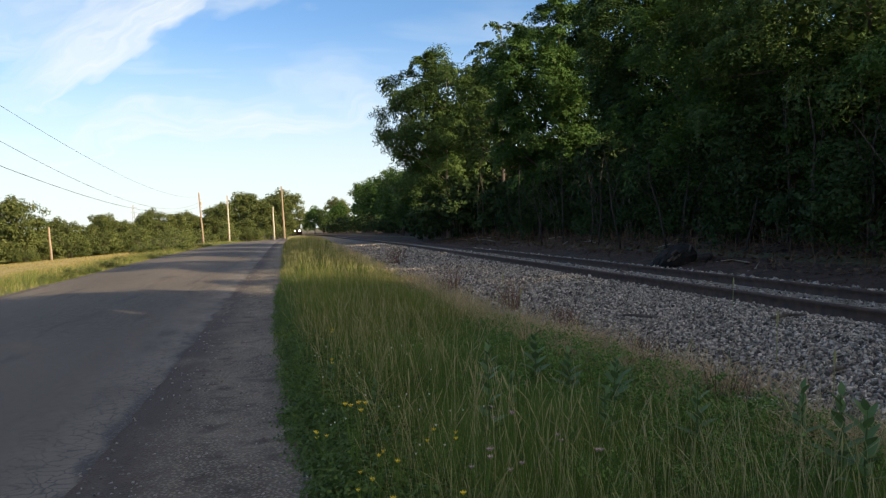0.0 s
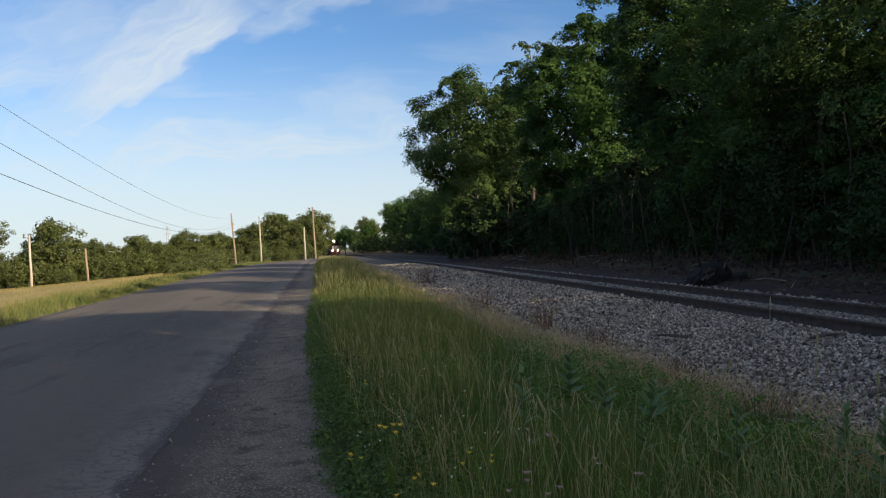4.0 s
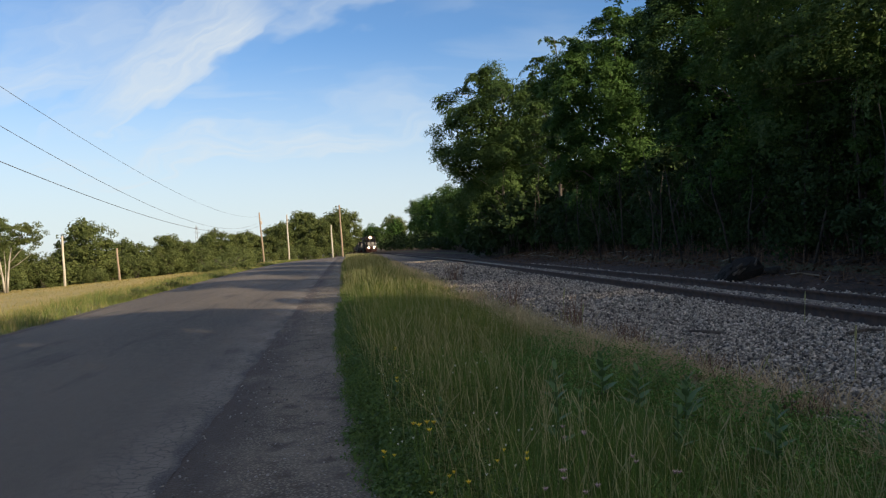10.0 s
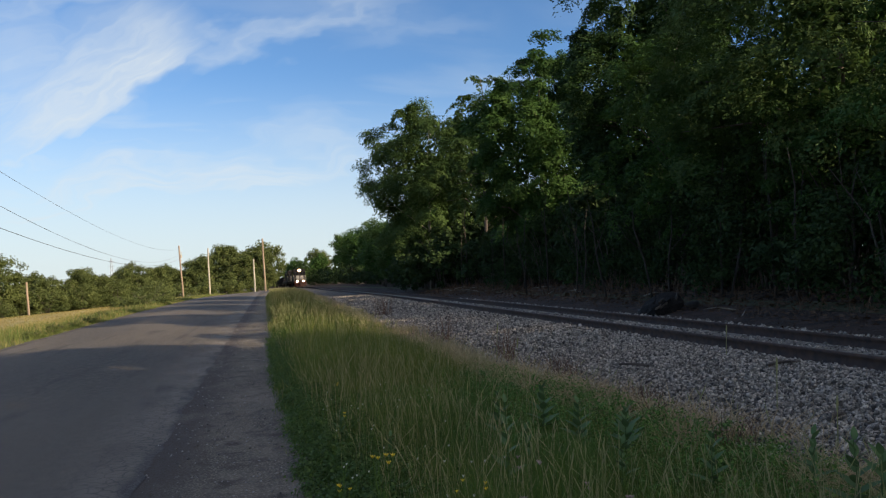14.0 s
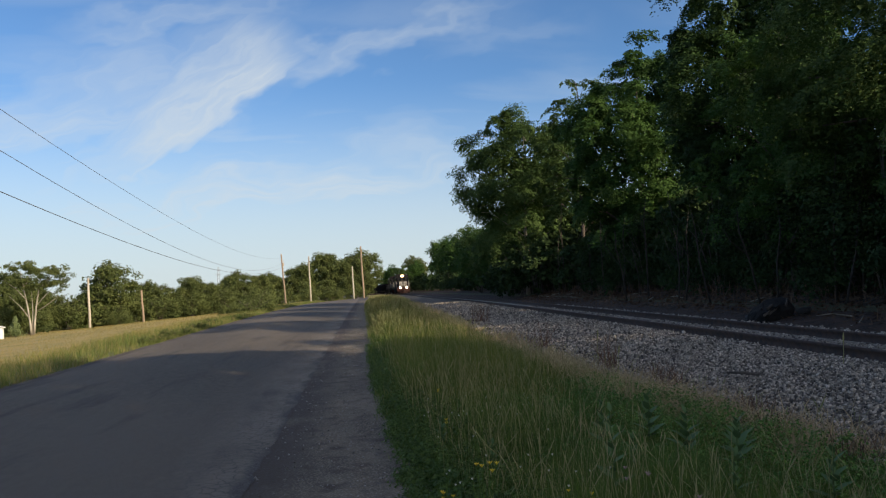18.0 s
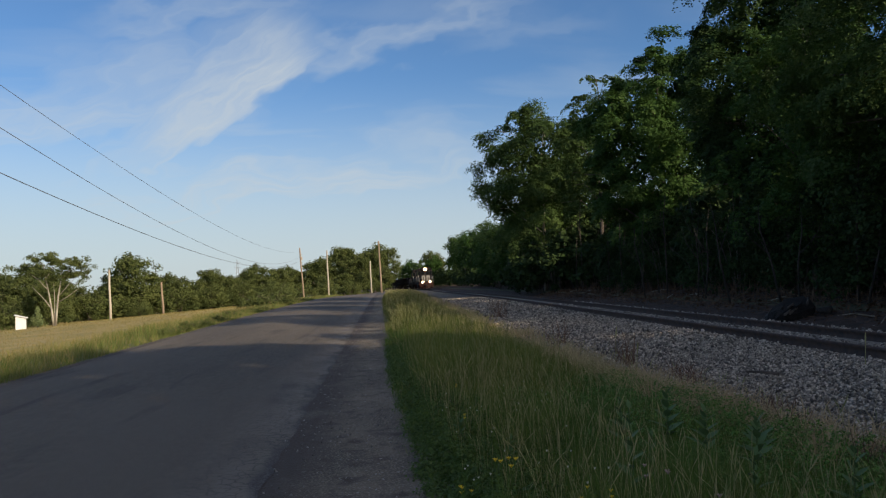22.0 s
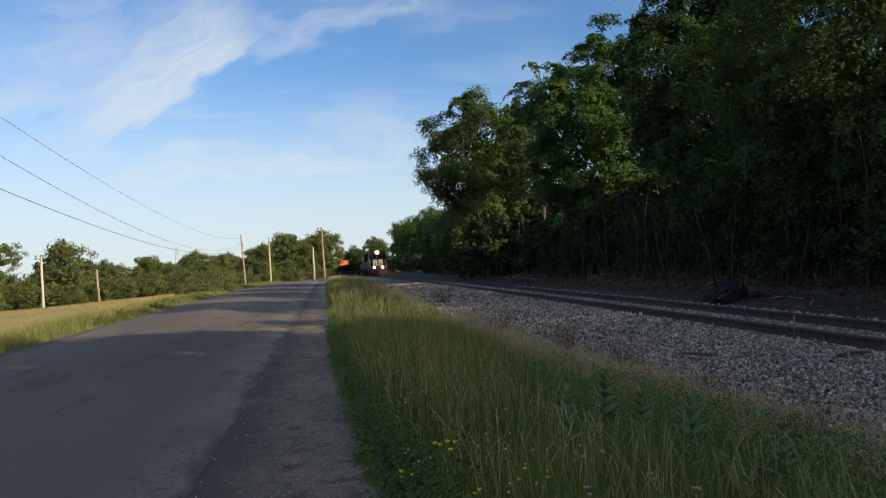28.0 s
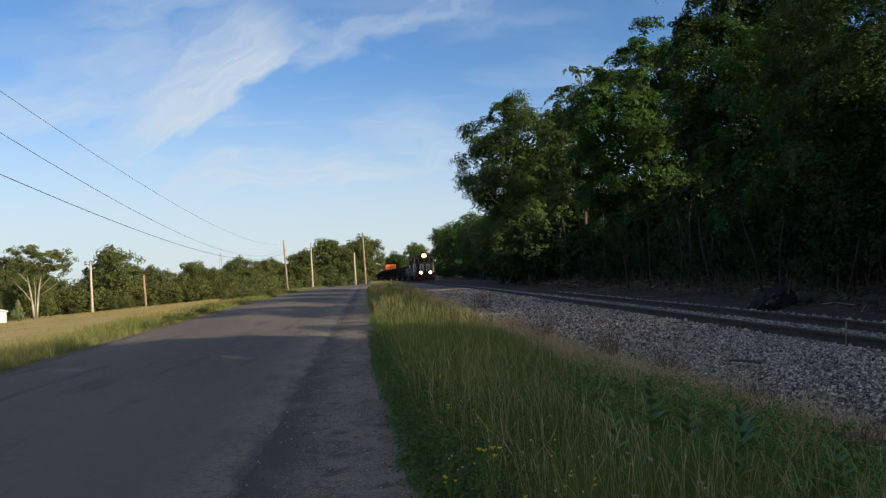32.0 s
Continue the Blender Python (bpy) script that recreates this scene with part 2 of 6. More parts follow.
def asphalt_material():
    m, nt, b = mat("worn asphalt", 0.82)
    c = mix_colors(nt, noise_fac(nt, 0.35, 5.0, 0.4, 0.62, (1, 0.25, 1)), (0.052, 0.041, 0.03), (0.1, 0.08, 0.06))
    c = mix_colors(nt, noise_fac(nt, 90.0, 2.0, 0.55, 0.75), c, (0.167, 0.144, 0.114))
    c = mix_colors(nt, noise_fac(nt, 14.0, 6.0, 0.42, 0.7, (1, 0.5, 1)), c, (0.117, 0.095, 0.072))
    c = mix_colors(nt, noise_fac(nt, 2.6, 5.0, 0.56, 0.7, (1, 0.12, 1)), c, (0.053, 0.042, 0.032))
    # crazed, paler strip along the right edge
    tc = nt.nodes.new("ShaderNodeTexCoord")
    sep = nt.nodes.new("ShaderNodeSeparateXYZ")
    nt.links.new(tc.outputs["Object"], sep.inputs[0])
    edge = nt.nodes.new("ShaderNodeMapRange")
    edge.inputs[1].default_value, edge.inputs[2].default_value = -2.05, -1.35
    nt.links.new(sep.outputs[0], edge.inputs[0])
    warp = nt.nodes.new("ShaderNodeTexNoise")
    warp.inputs["Scale"].default_value, warp.inputs["Detail"].default_value = 5.0, 4.0
    nt.links.new(tc.outputs["Object"], warp.inputs["Vector"])
    vm = nt.nodes.new("ShaderNodeVectorMath")
    vm.operation = "MULTIPLY_ADD"
    vm.inputs[1].default_value = (0.22, 0.22, 0)
    nt.links.new(warp.outputs["Color"], vm.inputs[0])
    nt.links.new(tc.outputs["Object"], vm.inputs[2])
    vo = nt.nodes.new("ShaderNodeTexVoronoi")
    vo.feature = "DISTANCE_TO_EDGE"
    vo.inputs["Scale"].default_value = 9.0
    nt.links.new(vm.outputs[0], vo.inputs["Vector"])
    cr = nt.nodes.new("ShaderNodeMapRange")
    cr.inputs[1].default_value, cr.inputs[2].default_value, cr.inputs[3].default_value, cr.inputs[4].default_value = 0.0, 0.08, 0.75, 0.0
    nt.links.new(vo.outputs["Distance"], cr.inputs[0])
    mk = nt.nodes.new("ShaderNodeMath")
    mk.operation = "MULTIPLY"
    nt.links.new(cr.outputs[0], mk.inputs[0])
    nt.links.new(edge.outputs[0], mk.inputs[1])
    gate = nt.nodes.new("ShaderNodeMath")
    gate.operation = "MULTIPLY"
    nt.links.new(noise_fac(nt, 1.4, 4.0, 0.3, 0.55, (1, 0.5, 1)), gate.inputs[0])
    nt.links.new(edge.outputs[0], gate.inputs[1])
    c = mix_colors(nt, gate.outputs[0], c, (0.182, 0.152, 0.122))
    c = mix_colors(nt, mk.outputs[0], c, (0.036, 0.032, 0.028))
    # the broken margin, where dirt has worked over the asphalt
    rag = nt.nodes.new("ShaderNodeMath")
    rag.operation = "MULTIPLY_ADD"
    rag.inputs[1].default_value = 0.34
    nt.links.new(noise_fac(nt, 2.6, 6.0, 0.25, 0.75, (1, 0.45, 1)), rag.inputs[0])
    nt.links.new(sep.outputs[0], rag.inputs[2])
    dirt = nt.nodes.new("ShaderNodeMapRange")
    dirt.inputs[1].default_value, dirt.inputs[2].default_value = -1.13, -1.03
    nt.links.new(rag.outputs[0], dirt.inputs[0])
    soil = mix_colors(nt, noise_fac(nt, 60.0, 3.0, 0.45, 0.72), (0.05, 0.041, 0.035), (0.13, 0.115, 0.103))
    c = mix_colors(nt, dirt.outputs[0], c, soil)
    nt.links.new(c, b.inputs["Base Color"])
    bump(nt, b, noise_fac(nt, 120.0, 2.0, 0.3, 0.7), 0.7, 0.006)
    return m


def gravel_material():
    m, nt, b = mat("shoulder gravel", 0.9)
    c = mix_colors(nt, noise_fac(nt, 1.3, 5.0, 0.4, 0.62, (1, 0.5, 1)), (0.089, 0.07, 0.051), (0.164, 0.132, 0.098))
    c = mix_colors(nt, voronoi_fac(nt, 42.0, "F1", 0.2, 0.5), (0.253, 0.216, 0.162), c)
    c = mix_colors(nt, noise_fac(nt, 4.0, 4.0, 0.52, 0.7), c, (0.061, 0.047, 0.034))
    # damp dirt gathered along the broken asphalt
    tc = nt.nodes.new("ShaderNodeTexCoord")
    sep = nt.nodes.new("ShaderNodeSeparateXYZ")
    nt.links.new(tc.outputs["Object"], sep.inputs[0])
    r = nt.nodes.new("ShaderNodeMapRange")
    r.inputs[1].default_value, r.inputs[2].default_value, r.inputs[3].default_value, r.inputs[4].default_value = -1.02, -0.66, 1.0, 0.0
    nt.links.new(sep.outputs[0], r.inputs[0])
    k = nt.nodes.new("ShaderNodeMath")
    k.operation = "MULTIPLY"
    nt.links.new(r.outputs[0], k.inputs[0])
    nt.links.new(noise_fac(nt, 2.2, 5.0, 0.22, 0.5, (1, 0.4, 1)), k.inputs[1])
    c = mix_colors(nt, k.outputs[0], c, (0.066, 0.05, 0.04))
    nt.links.new(c, b.inputs["Base Color"])
    bump(nt, b, voronoi_fac(nt, 50.0, "F1", 0.1, 0.7), 0.8, -0.012)
    return m


def stone_material(name, c1, c2, rough=0.85):
    m, nt, b = mat(name, rough)
    g = nt.nodes.new("ShaderNodeNewGeometry")
    o = nt.nodes.new("ShaderNodeObjectInfo")
    a = nt.nodes.new("ShaderNodeMath")
    a.operation = "ADD"
    nt.links.new(g.outputs["Random Per Island"], a.inputs[0])
    nt.links.new(o.outputs["Random"], a.inputs[1])
    fr = nt.nodes.new("ShaderNodeMath")
    fr.operation = "FRACT"
    nt.links.new(a.outputs[0], fr.inputs[0])
    c = mix_colors(nt, fr.outputs[0], c1, c2)
    c = mix_colors(nt, noise_fac(nt, 30.0, 4.0, 0.4, 0.7), c, tuple(v * 0.6 for v in c1))
    nt.links.new(c, b.inputs["Base Color"])
    bump(nt, b, noise_fac(nt, 60.0, 4.0), 0.5, 0.006)
    return m


ASPHALT, GRAVEL = asphalt_material(), gravel_material()
SOIL = plain("grassy soil", (0.11, 0.1, 0.045), 0.95, c2=(0.06, 0.06, 0.025), scale=2.0, bump_d=0.03)
LITTER = plain("leaf litter and dirt", (0.085, 0.047, 0.031), 0.95, c2=(0.034, 0.021, 0.015), scale=2.5, bump_d=0.05)
BALLAST = stone_material("ballast stone", (0.061, 0.051, 0.044), (0.764, 0.65, 0.516))
BALLAST_BED = plain("ballast bed", (0.191, 0.163, 0.129), 0.92, c2=(0.074, 0.062, 0.05), scale=24.0, bump_d=0.04)
BETWEEN = plain("dusty ballast", (0.34, 0.295, 0.24), 0.92, c2=(0.14, 0.118, 0.095), scale=9.0, bump_d=0.03)
RAIL = plain("rusted rail", (0.085, 0.046, 0.031), 0.9, 0.0, c2=(0.04, 0.027, 0.022), scale=8.0)
RAIL_HEAD = plain("dull rail head", (0.1, 0.062, 0.046), 0.85, 0.0, c2=(0.06, 0.038, 0.028), scale=3.0)
TIE = plain("creosoted tie", (0.05, 0.04, 0.034), 0.85, c2=(0.12, 0.1, 0.085), scale=7.0, bump_d=0.01, stretch=(1, 8, 1))
DARK_BARK = plain("dark bark", (0.06, 0.047, 0.038), 0.95, c2=(0.03, 0.024, 0.02), scale=5.0, bump_d=0.02, stretch=(1, 1, 0.25))
BARK = plain("grey brown bark", (0.13, 0.105, 0.085), 0.9, c2=(0.06, 0.048, 0.04), scale=5.0, bump_d=0.03, stretch=(1, 1, 0.25))
PALE_BARK = plain("pale bark", (0.42, 0.38, 0.31), 0.85, c2=(0.2, 0.17, 0.13), scale=3.0, bump_d=0.015, stretch=(1, 1, 0.3))
LEAF = leafy("maple leaves", (0.04, 0.09, 0.017), (0.076, 0.142, 0.03), (0.035, 0.075, 0.016), 0.7, 0.28)
LEAF_B = leafy("ash leaves", (0.054, 0.1, 0.023), (0.1, 0.15, 0.042), (0.048, 0.085, 0.021))
# one tree's shaded, backlit look is put into this darker leaf colour
LEAF_TREE_SHADE = leafy("leaves darkened for shade", (0.022, 0.05, 0.012), (0.045, 0.084, 0.019), (0.02, 0.045, 0.011), 0.7, 0.2)
# the gloom under the trees is put into the undergrowth's leaf colour
LEAF_UNDERSHADE = leafy("understory leaves darkened for shade", (0.024, 0.046, 0.013), (0.042, 0.07, 0.018), (0.021, 0.04, 0.012), 0.75, 0.15)
# sun and haze on the far trees are put into this paler, translucent colour
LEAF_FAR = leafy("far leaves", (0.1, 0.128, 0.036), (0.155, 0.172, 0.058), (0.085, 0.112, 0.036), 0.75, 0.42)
GRASS = blades("tall grass", ((0.0, (0.067, 0.146, 0.021)), (1.0, (0.448, 0.403, 0.179)), (0.5, (0.146, 0.218, 0.036)), (0.93, (0.246, 0.28, 0.062))), (0.084, 0.162, 0.027))
GRASS_LOW = blades("low grass", ((0.0, (0.057, 0.119, 0.02)), (1.0, (0.425, 0.362, 0.163)), (0.55, (0.131, 0.206, 0.036)), (0.9, (0.237, 0.263, 0.062))), (0.075, 0.15, 0.025))
GRASS_MID = blades("yellowing tall grass", ((0.0, (0.085, 0.15, 0.022)), (1.0, (0.46, 0.36, 0.16)), (0.5, (0.17, 0.215, 0.038)), (0.8, (0.28, 0.26, 0.065))), (0.12, 0.18, 0.03))
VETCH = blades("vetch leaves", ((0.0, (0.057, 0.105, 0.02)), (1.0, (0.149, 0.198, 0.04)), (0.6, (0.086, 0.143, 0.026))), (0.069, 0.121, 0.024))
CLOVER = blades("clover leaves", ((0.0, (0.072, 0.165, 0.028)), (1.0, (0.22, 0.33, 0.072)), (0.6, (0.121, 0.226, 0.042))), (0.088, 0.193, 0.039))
GRASS_VERGE = blades("sunny verge grass", ((0.0, (0.09, 0.13, 0.025)), (1.0, (0.36, 0.28, 0.13)), (0.45, (0.15, 0.175, 0.04)), (0.75, (0.25, 0.22, 0.075))), (0.1, 0.145, 0.03))
GRASS_DRY = leafy("dry grass", (0.62, 0.5, 0.28), (0.42, 0.32, 0.17), (0.46, 0.32, 0.19))
GRASS_GOLD = leafy("field grass", (0.27, 0.22, 0.075), (0.36, 0.27, 0.11), (0.2, 0.185, 0.055))
FIELD = plain("mown hay field", (0.3, 0.225, 0.085), 0.95, c2=(0.19, 0.17, 0.05), scale=0.5, bump_d=0.05)
POLE_WOOD = plain("weathered pole wood", (0.34, 0.25, 0.17), 0.85, c2=(0.22, 0.16, 0.11), scale=3.0, bump_d=0.01, stretch=(1, 1, 0.1))
POLE_PALE = plain("bleached pole wood", (0.5, 0.44, 0.35), 0.8, c2=(0.36, 0.31, 0.25), scale=3.0, bump_d=0.008, stretch=(1, 1, 0.1))
WIRE = plain("cable", (0.09, 0.09, 0.095), 0.6)


# ---- builders ----
def part(name, bm, material, parent=None, label="", smooth=False):
    me = bpy.data.meshes.new(name)
    bm.to_mesh(me)
    bm.free()
    return part_of(name, me, material, parent, label, smooth)


def part_of(name, me, material, parent=None, label="", smooth=False):
    if material and not me.materials:
        me.materials.append(material)
    if smooth:
        me.polygons.foreach_set("use_smooth", [True] * len(me.polygons))
    ob = new(name, me)
    ob.parent = parent
    if label:
        ob["label"] = label
    return ob


def mesh_np(name, verts, faces):
    """A mesh from an (n, 3) array and an (m, k) array of corners."""
    me = bpy.data.meshes.new(name)
    verts, faces = np.asarray(verts, np.float32), np.asarray(faces, np.int32)
    m, k = faces.shape
    me.vertices.add(len(verts))
    me.vertices.foreach_set("co", verts.ravel())
    me.loops.add(m * k)
    me.loops.foreach_set("vertex_index", faces.ravel())
    me.polygons.add(m)
    me.polygons.foreach_set("loop_start", np.arange(0, m * k, k, dtype=np.int32))
    me.update(calc_edges=True)
    return me


def box(bm, lo, hi, bevel=0.0, m=None):
    r = bmesh.ops.create_cube(bm, size=1.0)
    c = [(a + b) / 2 for a, b in zip(lo, hi)]
    s = [b - a for a, b in zip(lo, hi)]
    bmesh.ops.transform(bm, matrix=(m or Matrix()) @ Matrix.Translation(c) @ Matrix.Diagonal((*s, 1)), verts=r["verts"])
    if bevel:
        es = list({e for v in r["verts"] for e in v.link_edges})
        bmesh.ops.bevel(bm, geom=es, offset=bevel, segments=2, affect="EDGES", profile=0.6)


def tube(bm, pts, radii, sides=8, cap=True):
    """A round bar along pts."""
    rings = []
    for i, (p, r) in enumerate(zip(pts, radii)):
        a, b = Vector(pts[max(i - 1, 0)]), Vector(pts[min(i + 1, len(pts) - 1)])
        q = Vector((0, 0, 1)).rotation_difference(b - a)
        rings.append([bm.verts.new(Vector(p) + q @ Vector((r * math.cos(t), r * math.sin(t), 0)))
                      for t in (2 * math.pi * k / sides for k in range(sides))])
    for r0, r1 in zip(rings, rings[1:]):
        for k in range(sides):
            bm.faces.new((r0[k], r0[(k + 1) % sides], r1[(k + 1) % sides], r1[k]))
    if cap:
        bm.faces.new(rings[0][::-1])
        bm.faces.new(rings[-1])


def empty(name, m, label, category, group=""):
    ob = new(name)
    ob.matrix_world = m
    return tagged(ob, label, category, group)


# ---- lie of the land ----
def smooth_curve(ys, vs, reach=5.0):
    def f(y):
        y = np.asarray(y, float)
        return np.mean([np.interp(y + d, ys, vs) for d in np.linspace(-reach, reach, 7)], axis=0)
    return f


road_z = smooth_curve((-80, 40, 60, 85, 105, 128, 152, 200, 260, 600, 3000), (0, 0, -0.03, -0.13, -0.3, -0.5, -0.72, -1.1, -1.6, -3, -4), 8)
road_left = smooth_curve((-80, 0, 23, 46, 83, 105, 128, 152, 172, 200, 260, 400, 3000), (-6.2, -6.2, -6.5, -6.85, -7.0, -6.9, -5.6, -2.9, -1.4, -1.6, -9, -50, -400), 7)
road_right = smooth_curve((-80, 0, 46, 83, 105, 128, 152, 172, 200, 260, 400, 3000), (-1.2, -1.2, -1.2, -1.2, -0.9, 0.4, 3.0, 4.2, 4.0, -3.5, -44, -394), 7)
grass_edge = smooth_curve((-80, 2, 3.2, 4.6, 6.5, 12, 36, 72, 105, 128, 152, 172, 200, 260, 400, 3000), (0.4, 0.4, 0.3, 0.16, 0.04, -0.1, -0.2, -0.25, 0.0, 1.2, 3.7, 4.9, 4.7, -2.8, -43, -393), 1.2)
track_x = smooth_curve((-80, 0, 10, 20, 50, 74, 111, 127, 150, 174, 190, 224, 254, 320, 420, 3000),
                       (7.1, 7.15, 7.2, 7.35, 7.9, 8.3, 8.95, 9.2, 9.25, 9.1, 8.75, 7.2, 4.6, -5, -28, -900), 6)
rail_z = smooth_curve((-80, 10, 20, 50, 74, 111, 127, 150, 190, 224, 254, 320, 3000), (0.4, 0.4, 0.38, 0.29, 0.15, -0.13, -0.25, -0.32, -0.52, -0.8, -1.05, -1.5, -4), 6)
foot_x = smooth_curve((-80, 7, 11, 16, 30, 52, 110, 150, 190, 254, 420, 3000), (3.55, 3.5, 3.05, 2.75, 2.95, 3.3, 5.0, 6.0, 5.6, 1.4, -32, -905), 2)


def cross_section(y):
    """Places across the land at y: x and z, from far left to far right."""
    b, rz = float(road_z(y)), float(rail_z(y))
    rl, rr, ge, tx = float(road_left(y)), float(road_right(y)), float(grass_edge(y)), float(track_x(y))
    ft = max(float(foot_x(y)), ge + 0.6)
    xs = [-2500, -400, rl - 70, rl - 32, rl - 12, rl - 1.5, rl - 0.1, rr, ge, (ge + ft) / 2, ft, tx - 1.7, tx + 1.7, tx + 2.3, tx + 4.0, tx + 10, tx + 40, 2500]
    zs = [b - 4, b - 3.2, b - 2.8, b - 2.2, b - 0.85, b - 0.08, b - 0.01, b, b, b + 0.02, b + 0.05, rz - 0.16, rz - 0.16, rz - 0.22, rz + 0.1, rz + 0.8, rz + 2.0, rz + 4]
    return xs, zs


def ground_z(x, y):
    xs, zs = cross_section(y)
    return float(np.interp(x, xs, zs))


def strip(name, ys, x_of, lift, material, cols, wobble=0.0, seed=1):
    """A sheet over the land between two edges, x_of(y) -> (left, right)."""
    rng = np.random.default_rng(seed)
    vs, fs = [], []
    for y in ys:
        a, b = x_of(y)
        xs, zs = cross_section(y)
        for k, u in enumerate(np.linspace(0, 1, cols)):
            x = a + (b - a) * u
            w = wobble * (rng.normal() * 0.5 + 0.6 * noise.noise((y * 0.7, k, seed)) + 1.0 * noise.noise((y * 2.7, k, seed)) + 1.0 * noise.noise((y * 4.5, k, seed + 3)) + 1.3 * noise.noise((y * 8.0, k, seed))) if k in (0, cols - 1) else 0
            vs.append((x + w, y, np.interp(x, xs, zs) + (lift(u) if callable(lift) else lift)))
    n = len(ys)
    for i in range(n - 1):
        for k in range(cols - 1):
            o = i * cols + k
            fs.append((o, o + 1, o + cols + 1, o + cols))
    return part_of(name, mesh_np(name, vs, fs), material, smooth=True)


def steps(a, b, d0, grow):
    out = [a]
    while out[-1] < b:
        out.append(min(b, out[-1] + d0))
        d0 = d0 * grow if out[-1] > 0 else d0
    return out


def build_ground():
    ys = [-400, -150] + steps(-80, 700, 3.0, 1.02) + [1000, 1700, 3000]
    vs, fs = [], []
    for y in ys:
        xs, zs = cross_section(y)
        for i, (x, z) in enumerate(zip(xs, zs)):
            # sunk a little where road, gravel and ballast lie on it
            vs.append((x, y, z - (0.06 if 6 <= i <= 8 or 10 <= i <= 13 else 0)))
    c = len(xs)
    for i in range(len(ys) - 1):
        for k in range(c - 1):
            o = i * c + k
            fs.append((o, o + 1, o + c + 1, o + c))
    g = part_of("ground", mesh_np("ground", vs, fs), SOIL, smooth=True)
    tagged(g, "grassy ground on both sides of the road", "ground", kind="structure")
    ys = list(range(-60, 0, 3)) + steps(0, 320, 0.1, 1.016)
    r = strip("road", ys, lambda y: (float(road_left(y)), float(road_right(y))), lambda u: 0.03 + 0.07 * math.sin(math.pi * u) - 0.008 * (u > 0.99), ASPHALT, 9, 0.019, 2)
    tagged(r, "worn grey asphalt country road with cracked edges", "road", kind="structure")
    r = strip("gravel_shoulder", ys, lambda y: (float(road_right(y)) - 0.25, float(grass_edge(y)) + 0.12), 0.018, GRAVEL, 6, 0.03, 3)
    tagged(r, "brown grey gravel shoulder along the road", "shoulder", kind="structure")
    r = strip("gravel_edge", ys, lambda y: (float(road_left(y)) - 0.38, float(road_left(y)) + 0.08), 0.02, GRAVEL, 3, 0.05, 12)
    tagged(r, "thin edge of pale gravel beside the asphalt", "shoulder", kind="structure")
    r = strip("field", steps(-40, 240, 2.0, 1.02), lambda y: (float(road_left(y)) - 69, float(road_left(y)) - 3.0), 0.03, FIELD, 24)
    tagged(r, "sunlit yellow mown hay field sloping from the road", "field", kind="structure")
    r = strip("ballast_bed", ys, lambda y: (max(float(foot_x(y)), float(grass_edge(y)) + 0.6) - 0.05, float(track_x(y)) + 2.55), 0.0, BALLAST_BED, 16, 0.04, 4)
    tagged(r, "bank of grey crushed stone under the track", "ballast", kind="structure")
    r = strip("track_fill", ys, lambda y: (float(track_x(y)) - 0.66, float(track_x(y)) + 0.66), 0.012, BETWEEN, 5, 0.0, 9)
    tagged(r, "pale dusty gravel between the rails", "ballast", kind="structure")
    r = strip("forest_floor", steps(-60, 320, 2.0, 1.015), lambda y: (float(track_x(y)) + 2.1, float(track_x(y)) + 42), 0.015, LITTER, 14, 0.08, 5)
    tagged(r, "dark leaf litter and dirt under the trees", "forest floor", kind="structure")


build_ground()


# ---- railway ----
RAIL_SHAPE = ((-0.07, -0.17), (0.07, -0.17), (0.07, -0.158), (0.012, -0.135), (0.009, -0.05), (0.036, -0.035), (0.036, -0.006),
              (0.028, 0), (-0.028, 0), (-0.036, -0.006), (-0.036, -0.035), (-0.009, -0.05), (-0.012, -0.135), (-0.07, -0.158))


def build_track():
    track = empty("railway_track", Matrix(), "single railway track with rusty rails on dark wooden ties", "railway track")
    track["kind"] = "structure"
    ys = steps(-60, 330, 1.0, 1.012)
    for side in (-0.755, 0.755):
        vs, fs, k = [], [], len(RAIL_SHAPE)
        for y in ys:
            x, z = float(track_x(y)) + side, float(rail_z(y))
            vs += [(x + a, y, z + b) for a, b in RAIL_SHAPE]
        for i in range(len(ys) - 1):
            fs += [(i * k + j, i * k + (j + 1) % k, (i + 1) * k + (j + 1) % k, (i + 1) * k + j) for j in range(k)]
        me = mesh_np("rail", vs, fs)
        me.materials.append(RAIL)
        me.materials.append(RAIL_HEAD)
        idx = np.zeros(len(fs), np.int32)
        for j in (7,):
            idx[j::k] = 1
        me.polygons.foreach_set("material_index", idx)
        part_of("rail", me, None, track)
    bm = bmesh.new()
    box(bm, (-1.3, -0.115, -0.17), (1.3, 0.115, 0), 0.012)
    me = bpy.data.meshes.new("tie")
    bm.to_mesh(me)
    bm.free()
    rng = random.Random(4)
    y = 3.0
    while y < 260:
        x, z = float(track_x(y)), float(rail_z(y)) - 0.16
        if y < 110:
            t = part_of("tie", me, TIE, track)
            t.matrix_world = pose(x + rng.uniform(-0.04, 0.04), y, z + rng.uniform(-0.015, 0.01), 0, 0, -1.2 + rng.uniform(-1.5, 1.5))
        y += 0.53


build_track()

